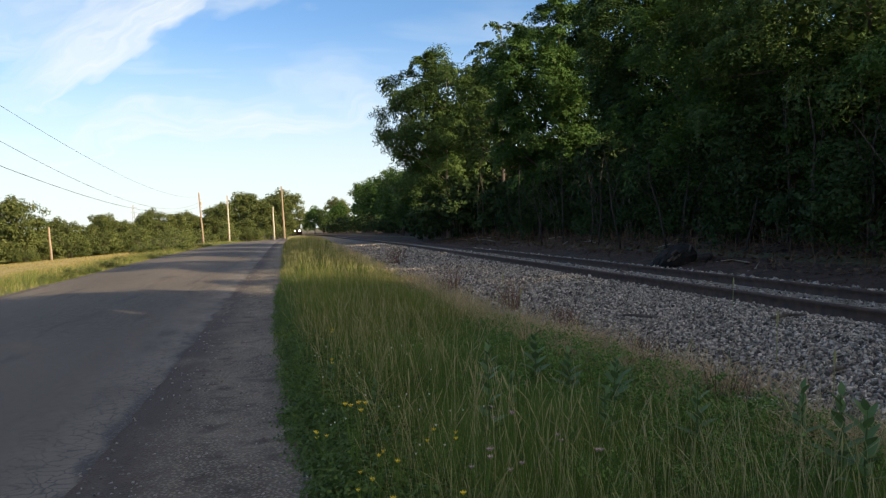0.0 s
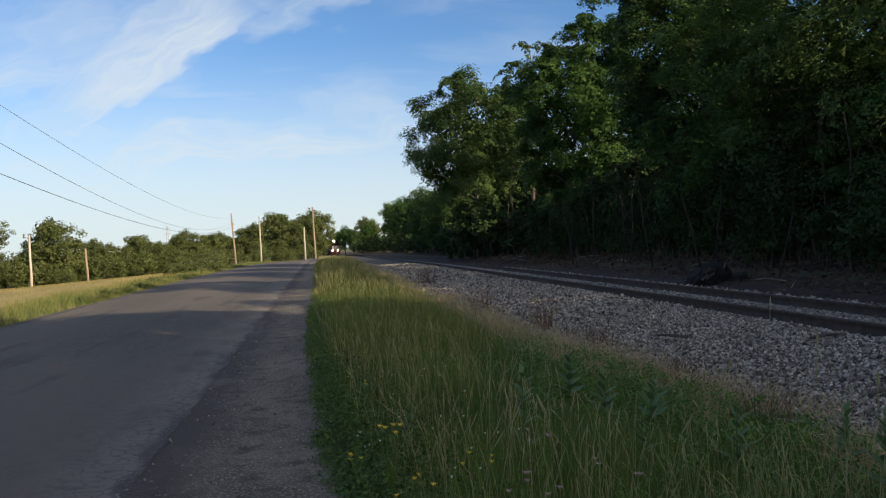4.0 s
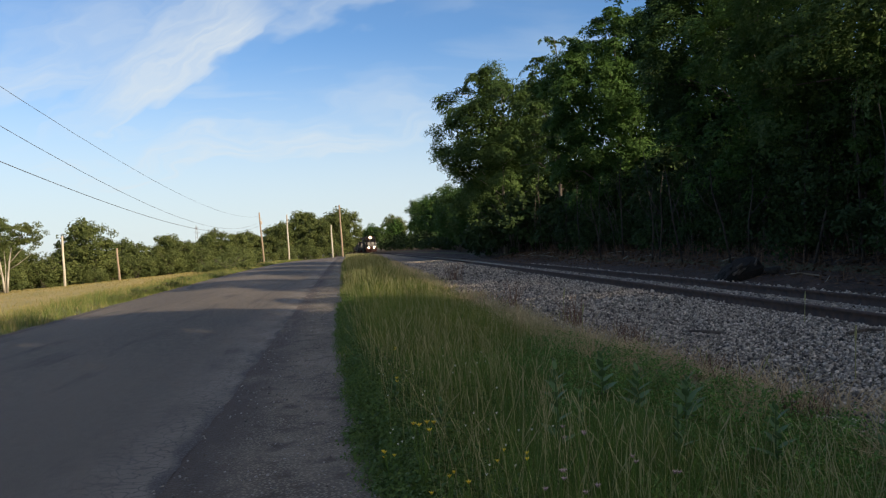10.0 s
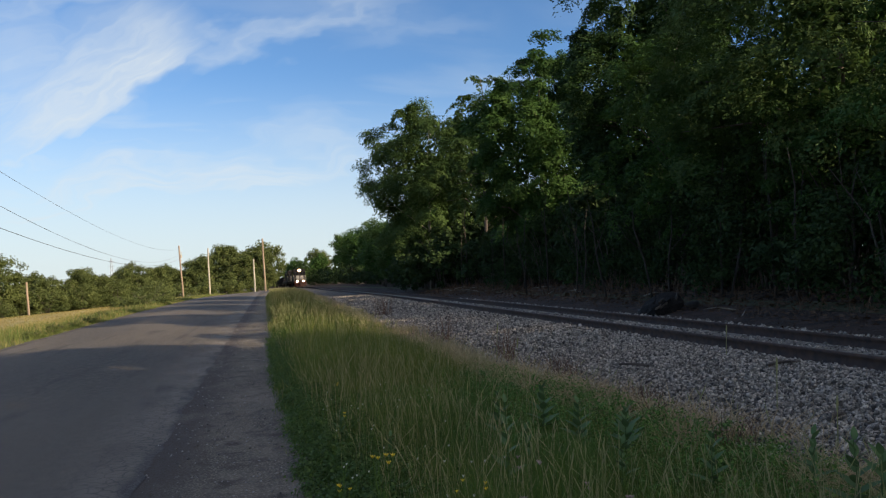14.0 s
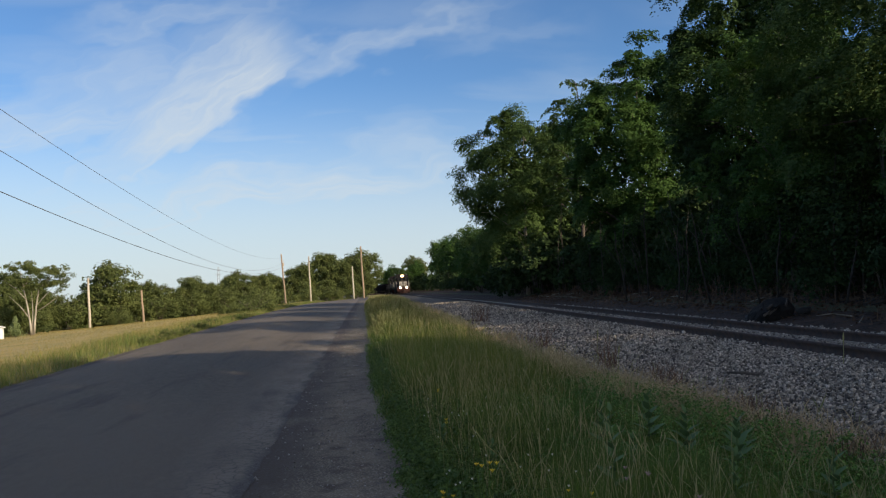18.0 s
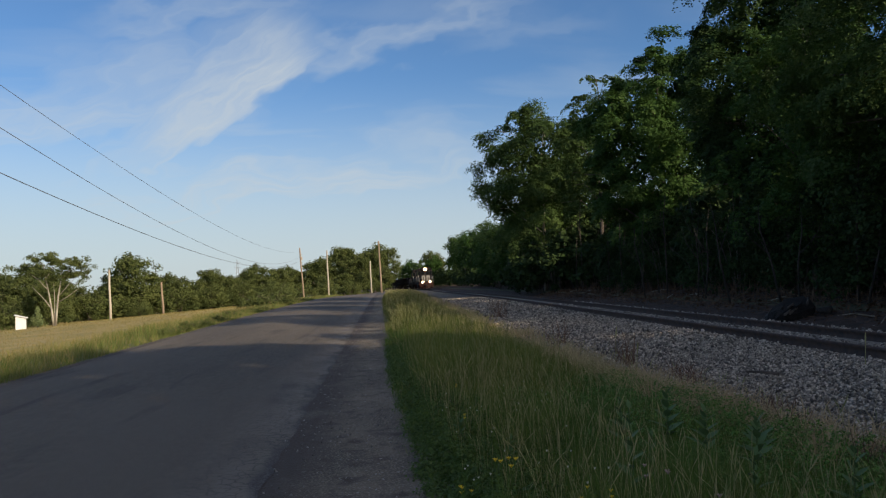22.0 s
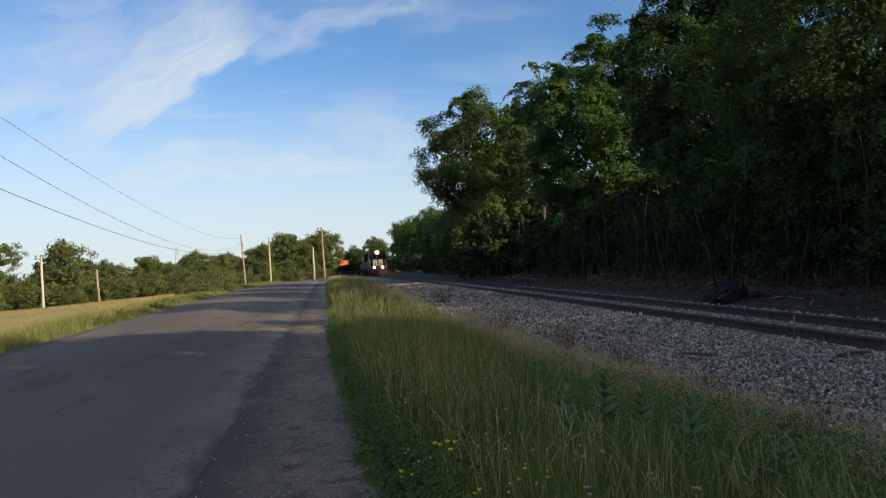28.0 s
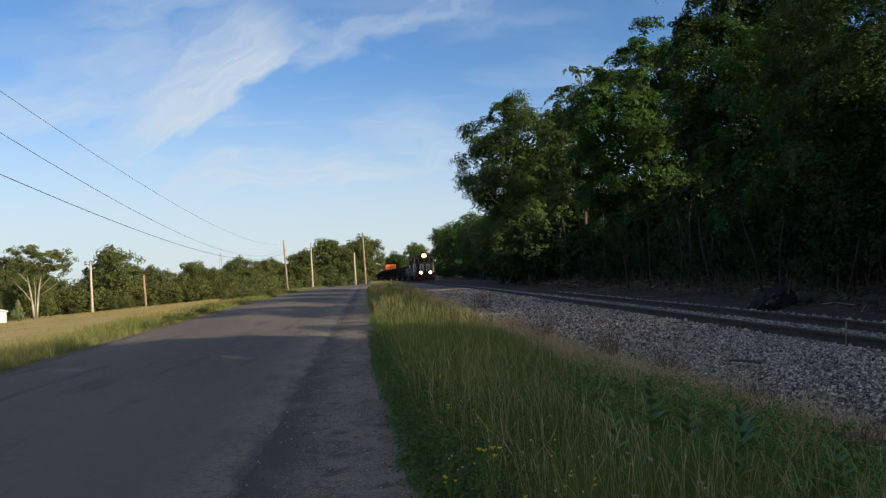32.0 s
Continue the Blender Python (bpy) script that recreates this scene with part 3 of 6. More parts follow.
# ---- vegetation ----
def scatter_blades(name, places, heights, widths, lean, material, seed, bend=0.35, parts=2):
    """Grass: one bent, tapered blade at each place."""
    rng = np.random.default_rng(seed)
    n = len(places)
    p = np.asarray(places, float)
    h, w = np.asarray(heights), np.asarray(widths)
    turn = rng.uniform(0, 2 * np.pi, n)
    side = np.stack([np.cos(turn), np.sin(turn), np.zeros(n)], 1)
    fall = rng.uniform(0, 2 * np.pi, n)
    out = np.stack([np.cos(fall), np.sin(fall), np.zeros(n)], 1) * (h * np.abs(rng.normal(lean, lean * 0.6, n)))[:, None]
    up = np.stack([np.zeros(n), np.zeros(n), h], 1)
    a = p - side * w[:, None] / 2
    b = p + side * w[:, None] / 2
    mid = p + up * 0.55 + out * bend
    c = mid + side * w[:, None] * 0.4
    d = mid - side * w[:, None] * 0.4
    e = p + up * 0.98 + out
    if parts == 1:
        return part_of(name, mesh_np(name, np.stack([a, b, e], 1).reshape(-1, 3), np.arange(n * 3).reshape(-1, 3)), material)
    vs = np.stack([a, b, c, d, e], 1).reshape(-1, 3)
    o = np.arange(n)[:, None] * 5
    f1 = o + np.array([[0, 1, 2]])
    f2 = o + np.array([[0, 2, 3]])
    f3 = o + np.array([[3, 2, 4]])
    me = mesh_np(name, vs, np.concatenate([f1, f2, f3]))
    return part_of(name, me, material)


def land_z(xs, ys):
    """ground_z for many places."""
    out = np.zeros(len(xs))
    order = np.round(np.asarray(ys) * 2) / 2
    for y in np.unique(order):
        k = order == y
        a, b = cross_section(float(y))
        out[k] = np.interp(np.asarray(xs)[k], a, b)
    return out


def leaf_cloud(rng, centres, radii, per, size, flat=0.75):
    """Pointed leaf quads gathered in clumps."""
    c = np.repeat(centres, per, axis=0)
    r = np.repeat(radii, per)
    n = len(c)
    d = rng.normal(size=(n, 3))
    d /= np.linalg.norm(d, axis=1)[:, None]
    p = c + d * (r * rng.random(n) ** 0.45)[:, None] * np.array([1, 1, flat])
    up = d * 0.75 + rng.normal(size=(n, 3)) * 0.38
    up[:, 2] += 0.55
    up /= np.linalg.norm(up, axis=1)[:, None] + 1e-9
    u = np.cross(up, rng.normal(size=(n, 3)))
    u /= np.linalg.norm(u, axis=1)[:, None] + 1e-9
    v = np.cross(up, u)
    s = size * rng.uniform(0.6, 1.3, n)
    a, b = u * s[:, None], v * (s * 0.42)[:, None]
    vs = np.stack([p + b * 1.15 - a * 0.35, p + a * 0.75, p - b * 1.15 - a * 0.35], 1).reshape(-1, 3)
    return vs, np.arange(n * 3).reshape(-1, 3)


def field_noise(x, y, fx, fy, seed):
    return np.array([noise.noise((a * fx, c * fy, seed)) for a, c in zip(x, y)])


def build_grass():
    rng = np.random.default_rng(11)
    # strip between shoulder and ballast: a low, tangled sward with taller blades standing out of it
    for y0, y1, n, hh, ww, tall, m in ((-12, 1.5, 14000, 0.4, 0.012, 1, GRASS), (1.5, 9, 100000, 0.25, 0.0036, 0, GRASS_LOW), (1.5, 9, 15000, 0.46, 0.003, 1, GRASS), (9, 24, 46000, 0.3, 0.0075, 0, GRASS_LOW),
                                       (9, 24, 24000, 0.5, 0.0062, 1, GRASS_MID), (24, 70, 60000, 0.43, 0.012, 1, GRASS_VERGE), (70, 190, 26000, 0.46, 0.042, 1, GRASS_VERGE)):
        y = y0 + (y1 - y0) * rng.random(n) ** (1.2 if y0 > 0 else 1.0)
        edge = grass_edge(y) + (0.1 * field_noise(y, y, 1.3, 0.0, 31) + 0.08 * field_noise(y, y, 4.1, 0.0, 32) if 0 < y0 < 20 else 0)
        ft = np.maximum(foot_x(y), grass_edge(y) + 0.6) + 0.1
        u = rng.random(n)
        x = edge + (ft - edge) * u + rng.normal(0, 0.06, n)
        patch, fine = field_noise(x, y, 0.9, 0.6, 3), field_noise(x, y, 4.0, 3.0, 5)
        low = np.clip(1.4 - np.abs(y - 7.0) / 3.2, 0, 1) * np.clip((u - 0.33) / 0.16, 0, 1)
        h = hh * (0.72 + 0.5 * patch + 0.3 * fine + 0.45 * rng.random(n)) * np.clip(0.3 + 4.2 * u, 0.3, 1) * np.clip(0.22 + 1.6 * (1 - u), 0.22, 1) * (1 - 0.42 * low * tall)
        g = scatter_blades("grass_strip", np.stack([x, y, land_z(x, y) - 0.02], 1), np.maximum(h, 0.07), rng.uniform(0.5, 1.4, n) * ww, 0.3 if tall else 0.5, m, 5 + abs(int(y0)) + tall, parts=2 if y0 < 24 else 1)
        tagged(g, "tall green grass between road and ballast" if tall else "low tangled green grass between road and ballast", "grass", kind="stuff")
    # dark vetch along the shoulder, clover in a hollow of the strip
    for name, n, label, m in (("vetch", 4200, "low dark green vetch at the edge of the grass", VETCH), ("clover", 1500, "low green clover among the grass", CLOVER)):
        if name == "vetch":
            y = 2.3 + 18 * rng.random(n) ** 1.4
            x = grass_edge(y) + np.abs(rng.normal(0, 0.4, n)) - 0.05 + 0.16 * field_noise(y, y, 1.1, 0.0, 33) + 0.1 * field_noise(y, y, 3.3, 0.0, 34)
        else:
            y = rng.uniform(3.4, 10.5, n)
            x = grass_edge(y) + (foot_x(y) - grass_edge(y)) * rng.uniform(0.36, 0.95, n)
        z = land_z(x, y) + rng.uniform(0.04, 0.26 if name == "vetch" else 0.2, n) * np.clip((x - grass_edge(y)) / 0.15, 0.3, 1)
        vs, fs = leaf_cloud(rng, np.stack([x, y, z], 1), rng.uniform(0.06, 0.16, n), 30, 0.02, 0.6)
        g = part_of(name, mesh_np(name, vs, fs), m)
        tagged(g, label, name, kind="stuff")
    # dry edge against the ballast
    n = 32000
    y = 4 + 60 * rng.random(n) ** 1.7
    ft = np.maximum(foot_x(y), grass_edge(y) + 0.6)
    x = ft + rng.normal(-0.12, 0.26, n)
    keep = field_noise(x, y, 1.1, 0.7, 21) + 0.35 * np.exp(-((y - 10) / 4.0) ** 2) > -0.02
    x, y = x[keep], y[keep]
    n = len(x)
    g = scatter_blades("dry_grass", np.stack([x, y, land_z(x, y) - 0.01], 1), np.where(rng.random(n) < 0.75, rng.uniform(0.04, 0.12, n), rng.uniform(0.12, 0.28, n)), rng.uniform(0.5, 1.2, n) * (0.007 + 0.0006 * y), 1.4, GRASS_DRY, 6)
    tagged(g, "dry straw coloured grass at the ballast edge", "dry grass", kind="stuff")
    # flattened straw in patches where the grass meets the stones
    spots = np.array(((3.0, 12.8), (3.0, 11.7), (2.95, 10.9), (3.1, 10.2), (3.2, 9.3), (3.05, 8.7), (3.3, 8.2), (3.15, 7.5), (3.0, 14.5), (3.05, 17.0), (3.2, 20.0)))
    k = rng.integers(0, len(spots), 7000)
    x, y = spots[k, 0] + rng.normal(-0.1, 0.22, 7000), spots[k, 1] + rng.normal(0, 0.42, 7000)
    g = scatter_blades("straw", np.stack([x, y, land_z(x, y)], 1), rng.uniform(0.05, 0.2, 7000), rng.uniform(0.004, 0.008, 7000) * (0.6 + 0.04 * y), 1.5, GRASS_DRY, 16)
    tagged(g, "flattened pale straw at the edge of the ballast", "straw", kind="stuff")
    # far verge
    n = 38000
    y = 6 + 120 * rng.random(n) ** 1.4
    x = road_left(y) - 0.25 - 2.8 * rng.random(n) ** 1.3
    h = 0.16 + 0.22 * rng.random(n) + 0.25 * np.array([noise.noise((a * 0.5, b * 0.35, 8)) for a, b in zip(x, y)])
    g = scatter_blades("verge_grass", np.stack([x, y, land_z(x, y) - 0.02], 1), np.maximum(h, 0.1) * np.clip((road_left(y) - x) / 0.8, 0.4, 1), 0.006 + 0.00042 * y * rng.uniform(0.6, 1.3, n), 0.5, GRASS_VERGE, 7, parts=1)
    tagged(g, "sunlit green grass verge beside the road", "grass", kind="stuff")
    n = 64000
    y = 8 + 125 * rng.random(n) ** 1.3
    x = road_left(y) - 2.4 - 34 * rng.random(n) ** 1.5
    near = x > road_left(y) - 5
    h = rng.uniform(0.04, 0.15, n) * np.where(near, 2.2, 1.0) * (1 + 0.5 * field_noise(x, y, 0.25, 0.15, 41))
    g = scatter_blades("field_grass", np.stack([x, y, land_z(x, y) + 0.01], 1), h, 0.006 + 0.00042 * y * rng.uniform(0.6, 1.3, n), 0.5, GRASS_GOLD, 8, parts=1)
    tagged(g, "golden hay grass in the sunlit field", "grass", kind="stuff")


build_grass()


def bough_leaves(rng, centres, outward, radii, twigs, per, size):
    """Leaves in small drooping rosettes over the upper, outer side of each bough."""
    n0 = len(centres)
    o, r = np.repeat(outward, twigs, axis=0), np.repeat(radii, twigs)
    d = o * 0.55 + rng.normal(0, 0.62, (n0 * twigs, 3)) + np.array((0, 0, 0.3))
    d /= np.linalg.norm(d, axis=1)[:, None] + 1e-9
    c = np.repeat(centres, twigs, axis=0) + d * (r * rng.uniform(0.5, 1.05, len(r)))[:, None] * np.array((1, 1, 0.72))
    nrm = d * 0.7 + np.array((0, 0, 0.6)) + rng.normal(0, 0.25, d.shape)
    nrm /= np.linalg.norm(nrm, axis=1)[:, None] + 1e-9
    u = np.cross(nrm, rng.normal(size=nrm.shape))
    u /= np.linalg.norm(u, axis=1)[:, None] + 1e-9
    v = np.cross(nrm, u)
    wide = r * rng.uniform(0.2, 0.42, len(r))
    c, nrm, u, v, wide = (np.repeat(a, per, axis=0) for a in (c, nrm, u, v, wide))
    n = len(c)
    a, q = rng.uniform(0, 2 * np.pi, n), rng.random(n) ** 0.6
    p = c + u * (wide * q * np.cos(a))[:, None] + v * (wide * q * np.sin(a))[:, None] + nrm * (wide * (rng.normal(0, 0.14, n) - 0.3 * q * q))[:, None]
    p[:, 2] -= 0.18 * wide * q
    ln = nrm + rng.normal(0, 0.3, (n, 3))
    ln /= np.linalg.norm(ln, axis=1)[:, None] + 1e-9
    lu = np.cross(ln, rng.normal(size=(n, 3)))
    lu /= np.linalg.norm(lu, axis=1)[:, None] + 1e-9
    lv = np.cross(ln, lu)
    z = size * rng.uniform(0.55, 1.2, n)
    lu, lv = lu * z[:, None], lv * (z * 0.52)[:, None]
    vs = np.stack([p + lv - lu * 0.35, p + lu * 0.75, p - lv - lu * 0.35], 1).reshape(-1, 3)
    return vs, np.arange(n * 3).reshape(-1, 3)


def make_tree(name, seed, height, spread, base, boughs, twigs, per, leaf, leaf_mat, bark, label, trunk_r=0.16, stems=1, top=0.8, category="tree", group="", fill=5000, lumpy=0.4, bough=(0.18, 0.31), round_boughs=False, taper=0.0):
    """A tapered trunk with limbs, and a crown of leafy boughs over and round the limbs' ends."""
    rng = np.random.default_rng(seed)
    tree = empty(name, Matrix(), label, category, group)
    bm = bmesh.new()
    tips = []
    for s in range(stems):
        off = rng.normal(0, spread * 0.22, 2) if stems > 1 else rng.normal(0, 0.25, 2)
        n = 9
        pts = []
        for i in range(n):
            u = i / (n - 1)
            sway = rng.normal(0, 0.012 * height, 2) * u
            pts.append((off[0] * u + sway[0], off[1] * u + sway[1], height * 0.93 * u - 0.15))
        rr = [trunk_r * (1.25 if i == 0 else 1) * (1 - 0.88 * i / (n - 1)) / (stems ** 0.4) for i in range(n)]
        tube(bm, pts, rr, 8)
        limbs = max(5, int(14 / stems))
        for k in range(limbs):
            u = base / height + (0.93 - base / height) * (k + rng.random()) / limbs
            i = min(int(u * (n - 1)), n - 2)
            f = u * (n - 1) - i
            p0 = Vector(pts[i]).lerp(Vector(pts[i + 1]), f)
            ang = k * 2.4 + rng.normal(0, 0.4)
            q = (u - base / height) / (1 - base / height)
            reach = spread * (0.55 + 0.45 * math.sin(math.pi * min(1, q * top + 0.22))) * rng.uniform(0.75, 1.12) * (1 - 0.55 * q ** 3)
            dirv = Vector((math.cos(ang), math.sin(ang), rng.uniform(0.25, 0.7) + 0.5 * q))
            p1 = p0 + dirv * reach * 0.5 + Vector((0, 0, 0.03 * height))
            p2 = p0 + Vector((dirv.x, dirv.y, dirv.z * 0.75)) * reach * 0.98
            r0 = rr[i] * 0.55
            tube(bm, [p0, p1, p2], [r0, r0 * 0.55, r0 * 0.15], 5)
            tips += [(p2, 1.0), (p1, 0.8), ((p1 + p2) / 2, 0.9)]
        tips.append((Vector(pts[-1]), 0.8))
    part("trunk", bm, bark, tree, smooth=True)
    mid, half = (height + base) / 2, (height - base) / 2

    def mantle(q):
        """How far the crown reaches in the direction q, as a share of its ellipsoid."""
        return 0.88 + lumpy * noise.noise((q[0] * 2.1 + seed, q[1] * 1.9, q[2] * 1.9)) + 0.16 * noise.noise((q[0] * 4.5, q[1] * 4.5 + seed, q[2] * 4.5))

    size = np.array((spread, spread, half))
    at, out = [], []
    for k in range(boughs):
        q = rng.normal(size=3)
        q /= np.linalg.norm(q)
        full = np.sign(q) * np.abs(q) ** 0.86
        at.append(full * mantle(q) * rng.uniform(0.72, 0.96) * size + np.array((0, 0, mid)))
        out.append(q)
    for k in range(boughs // 2):
        p, w = tips[k % len(tips)]
        q = (np.array(p) + rng.normal(0, 0.14 * spread, 3) - np.array((0, 0, mid))) / size
        d = np.linalg.norm(q) + 1e-6
        q *= min(1.0, 0.84 * mantle(q / d) / d)
        at.append(q * size + np.array((0, 0, mid)))
        out.append(q / (np.linalg.norm(q) + 1e-6))
    n = len(at)
    for q in at:
        q[:2] *= 1 - taper * max(0.0, (q[2] - mid) / half) ** 1.3
    radii = spread * rng.uniform(*bough, n)
    if round_boughs:
        vs, fs = leaf_cloud(rng, np.array(at), radii, twigs * per, leaf, 0.85)
    else:
        vs, fs = bough_leaves(rng, np.array(at), np.array(out), radii, twigs, per, leaf)
    if fill:
        # inner leaves that close the crown
        q = rng.normal(size=(fill, 3))
        q *= (rng.uniform(0.1, 0.66, fill) / np.linalg.norm(q, axis=1))[:, None]
        v2, f2 = leaf_cloud(rng, q * size + np.array((0, 0, mid)), np.full(fill, 0.4), 1, max(0.042 * spread, leaf), 1.0)
        fs = np.concatenate([fs, f2 + len(vs)])
        vs = np.concatenate([vs, v2])
    part_of("crown", mesh_np("crown", vs, fs), leaf_mat, tree)
    return tree


def make_shrub(name, seed, height, spread, clumps, per, leaf, leaf_mat, label, category="shrub", group=""):
    rng = np.random.default_rng(seed)
    shrub = empty(name, Matrix(), label, category, group)
    bm = bmesh.new()
    cen, rad = [], []
    for k in range(7):
        a, r = k * 0.9 + rng.normal(0, 0.2), spread * rng.uniform(0.3, 0.8)
        tip = (r * math.cos(a), r * math.sin(a), height * rng.uniform(0.6, 0.95))
        tube(bm, [(0.1 * math.cos(a), 0.1 * math.sin(a), -0.1), (tip[0] * 0.4, tip[1] * 0.4, tip[2] * 0.6), tip], [0.035, 0.02, 0.006], 5)
    part("branch", bm, BARK, shrub)
    for k in range(clumps):
        a, r, u = rng.uniform(0, 2 * np.pi), spread * rng.random() ** 0.5, rng.random() ** 0.8
        lim = height * (1 - 0.5 * (r / spread) ** 2)
        cen.append((r * math.cos(a), r * math.sin(a), lim * (0.08 + 0.86 * u)))
        rad.append(min(spread, height) * rng.uniform(0.14, 0.3))
    vs, fs = leaf_cloud(rng, np.array(cen), np.array(rad), per, leaf)
    part_of("foliage", mesh_np("foliage", vs, fs), leaf_mat, shrub)
    return shrub


def put(ob, x, y, turn=0.0, size=1.0, sink=0.0, tall=1.0):
    m = pose(x, y, ground_z(x, y) - sink, 0, 0, turn)
    ob.matrix_world = m
    ob.scale = (size, size, size * tall)
    return ob


def more(ob, x, y, turn=0.0, size=1.0, tall=1.0, label=""):
    old = tuple(ob.scale)
    ob.scale = (size, size, size * tall)
    c = copy_thing(ob, pose(x, y, ground_z(x, y), 0, 0, turn))
    ob.scale = old
    if label:
        c["label"] = label
    return c


def build_woods():
    g = "trees along the railway"
    a = make_tree("tree", 21, 15.4, 5.5, 3.0, 100, 20, 44, 0.12, LEAF_B, PALE_BARK, "tall leafy tree with a rounded crown and pale trunk", 0.17, 2, group=g, taper=0.12)
    put(a, 12.5, 62, 0)
    b = make_tree("tree", 22, 15.2, 2.8, 4.0, 70, 12, 24, 0.13, LEAF_B, BARK, "tall airy tree rising above the wood edge", 0.16, group=g, fill=500, lumpy=0.45, taper=0.3)
    put(b, 14.6, 53, 40)
    c = make_tree("tree", 23, 13.7, 4.4, 1.5, 110, 22, 44, 0.112, LEAF, BARK, "broad green maple at the wood edge", 0.2, group=g, taper=0.36, lumpy=0.28)
    put(c, 15.2, 43, 10)
    d = make_tree("tree", 24, 14.6, 4.6, 1.6, 115, 22, 50, 0.09, LEAF_TREE_SHADE, BARK, "full crowned tree beside the railway, leaves darkened for shade", 0.22, group=g, fill=16000)
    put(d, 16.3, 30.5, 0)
    e = make_tree("tree", 25, 13.6, 4.5, 1.2, 94, 22, 50, 0.075, LEAF_B, BARK, "leafy tree with forked limbs beside the railway", 0.2, 2, group=g, fill=4000, lumpy=0.5)
    put(e, 14.4, 18.0, 0)
    rng = random.Random(9)
    # lighter trees for the far row and for the wood behind
    p = make_tree("tree", 26, 15, 4.6, 1.0, 70, 26, 3, 0.34, LEAF, BARK, "leafy green tree at the wood edge", 0.2, group=g, fill=2000, bough=(0.18, 0.32), round_boughs=True)
    put(p, 15.0, 72, 0, 0.55)
    q = make_tree("tree", 27, 15, 4.2, 1.0, 70, 26, 3, 0.33, LEAF_B, BARK, "leafy tree at the wood edge", 0.18, group=g, fill=2000, bough=(0.18, 0.32), round_boughs=True)
    put(q, 14, 99, 0, 0.6)
    r = make_tree("tree", 28, 8.8, 2.7, 0.8, 62, 16, 24, 0.08, LEAF, BARK, "small leafy tree under the tall ones", 0.1, group=g, fill=2500)
    put(r, 12.8, 11.0, 0)
    # copies out of view or hidden are added to shade road, ballast and train
    row = [(15.9, 10.8, r, 0.9), (14.1, 25.6, r, 1.05), (14.2, 22.3, r, 0.88), (13.6, 5.6, q, 0.62), (24, 48, p, 0.45), (19.5, 61, q, 0.55), (24, 36, p, 0.42), (20.8, 25.5, q, 0.8), (13.5, 17.5, r, 0.66), (18.5, 9, p, 0.5), (27, 27, p, 0.7), (25, 12, p, 0.9),
           (22, 70, q, 0.45), (13.3, 77, p, 0.55), (13.2, 85, q, 0.55), (13.4, 93, p, 0.55), (13.6, 69, p, 0.6), (15, 81, q, 0.6), (17, 90, p, 0.62),
           (15, 109, p, 0.62), (16, 121, q, 0.68), (16, 131, p, 0.75), (17, 143, q, 0.66), (17.5, 156, p, 0.72), (18, 170, q, 0.78), (22, 100, p, 1.0), (25, 125, q, 1.0), (29, 146, p, 1.1), (21, 45, q, 0.5), (18.5, 53, p, 0.48),
           (19, 186, p, 0.84), (19.5, 203, q, 0.88), (14, 222, p, 0.6), (11, 244, q, 0.6), (9, 262, p, 0.62), (7, 282, q, 0.62)]
    for x, y, k, s in row:
        more(k, x, y, rng.uniform(0, 360), s * rng.uniform(0.95, 1.05))
    # unseen trees added behind the view, so that their shade covers the near road
    for k in range(11):
        more((p, q)[k % 2], 14.2 + (k % 3) * 0.7, 0.4 - 5.4 * k, rng.uniform(0, 360), rng.uniform(0.88, 0.95))
        if k % 2:
            more(p, 21 + k % 3, 1 - 5.4 * k, rng.uniform(0, 360), 0.95)
    g = "undergrowth along the railway"
    s1 = make_shrub("shrub", 31, 3.0, 2.0, 60, 100, 0.084, LEAF_UNDERSHADE, "green undergrowth at the wood edge, colour darkened for shade", group=g)
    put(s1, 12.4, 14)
    s2 = make_shrub("shrub", 32, 4.5, 2.3, 70, 96, 0.094, LEAF_UNDERSHADE, "tall undergrowth under the trees, colour darkened for shade", group=g)
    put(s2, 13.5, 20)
    s3 = make_shrub("shrub", 33, 4.5, 2.3, 50, 28, 0.26, LEAF_UNDERSHADE, "undergrowth in the wood, colour darkened for shade", group=g)
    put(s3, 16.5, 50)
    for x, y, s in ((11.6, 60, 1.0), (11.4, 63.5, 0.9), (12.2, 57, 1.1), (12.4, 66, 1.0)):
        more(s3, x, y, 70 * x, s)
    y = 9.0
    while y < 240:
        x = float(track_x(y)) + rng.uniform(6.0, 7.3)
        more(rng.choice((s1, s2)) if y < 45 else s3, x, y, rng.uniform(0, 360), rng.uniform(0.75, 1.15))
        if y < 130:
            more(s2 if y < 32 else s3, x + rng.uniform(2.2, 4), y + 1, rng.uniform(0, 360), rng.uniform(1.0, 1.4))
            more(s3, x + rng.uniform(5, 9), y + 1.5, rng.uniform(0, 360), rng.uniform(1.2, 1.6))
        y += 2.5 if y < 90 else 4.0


build_woods()


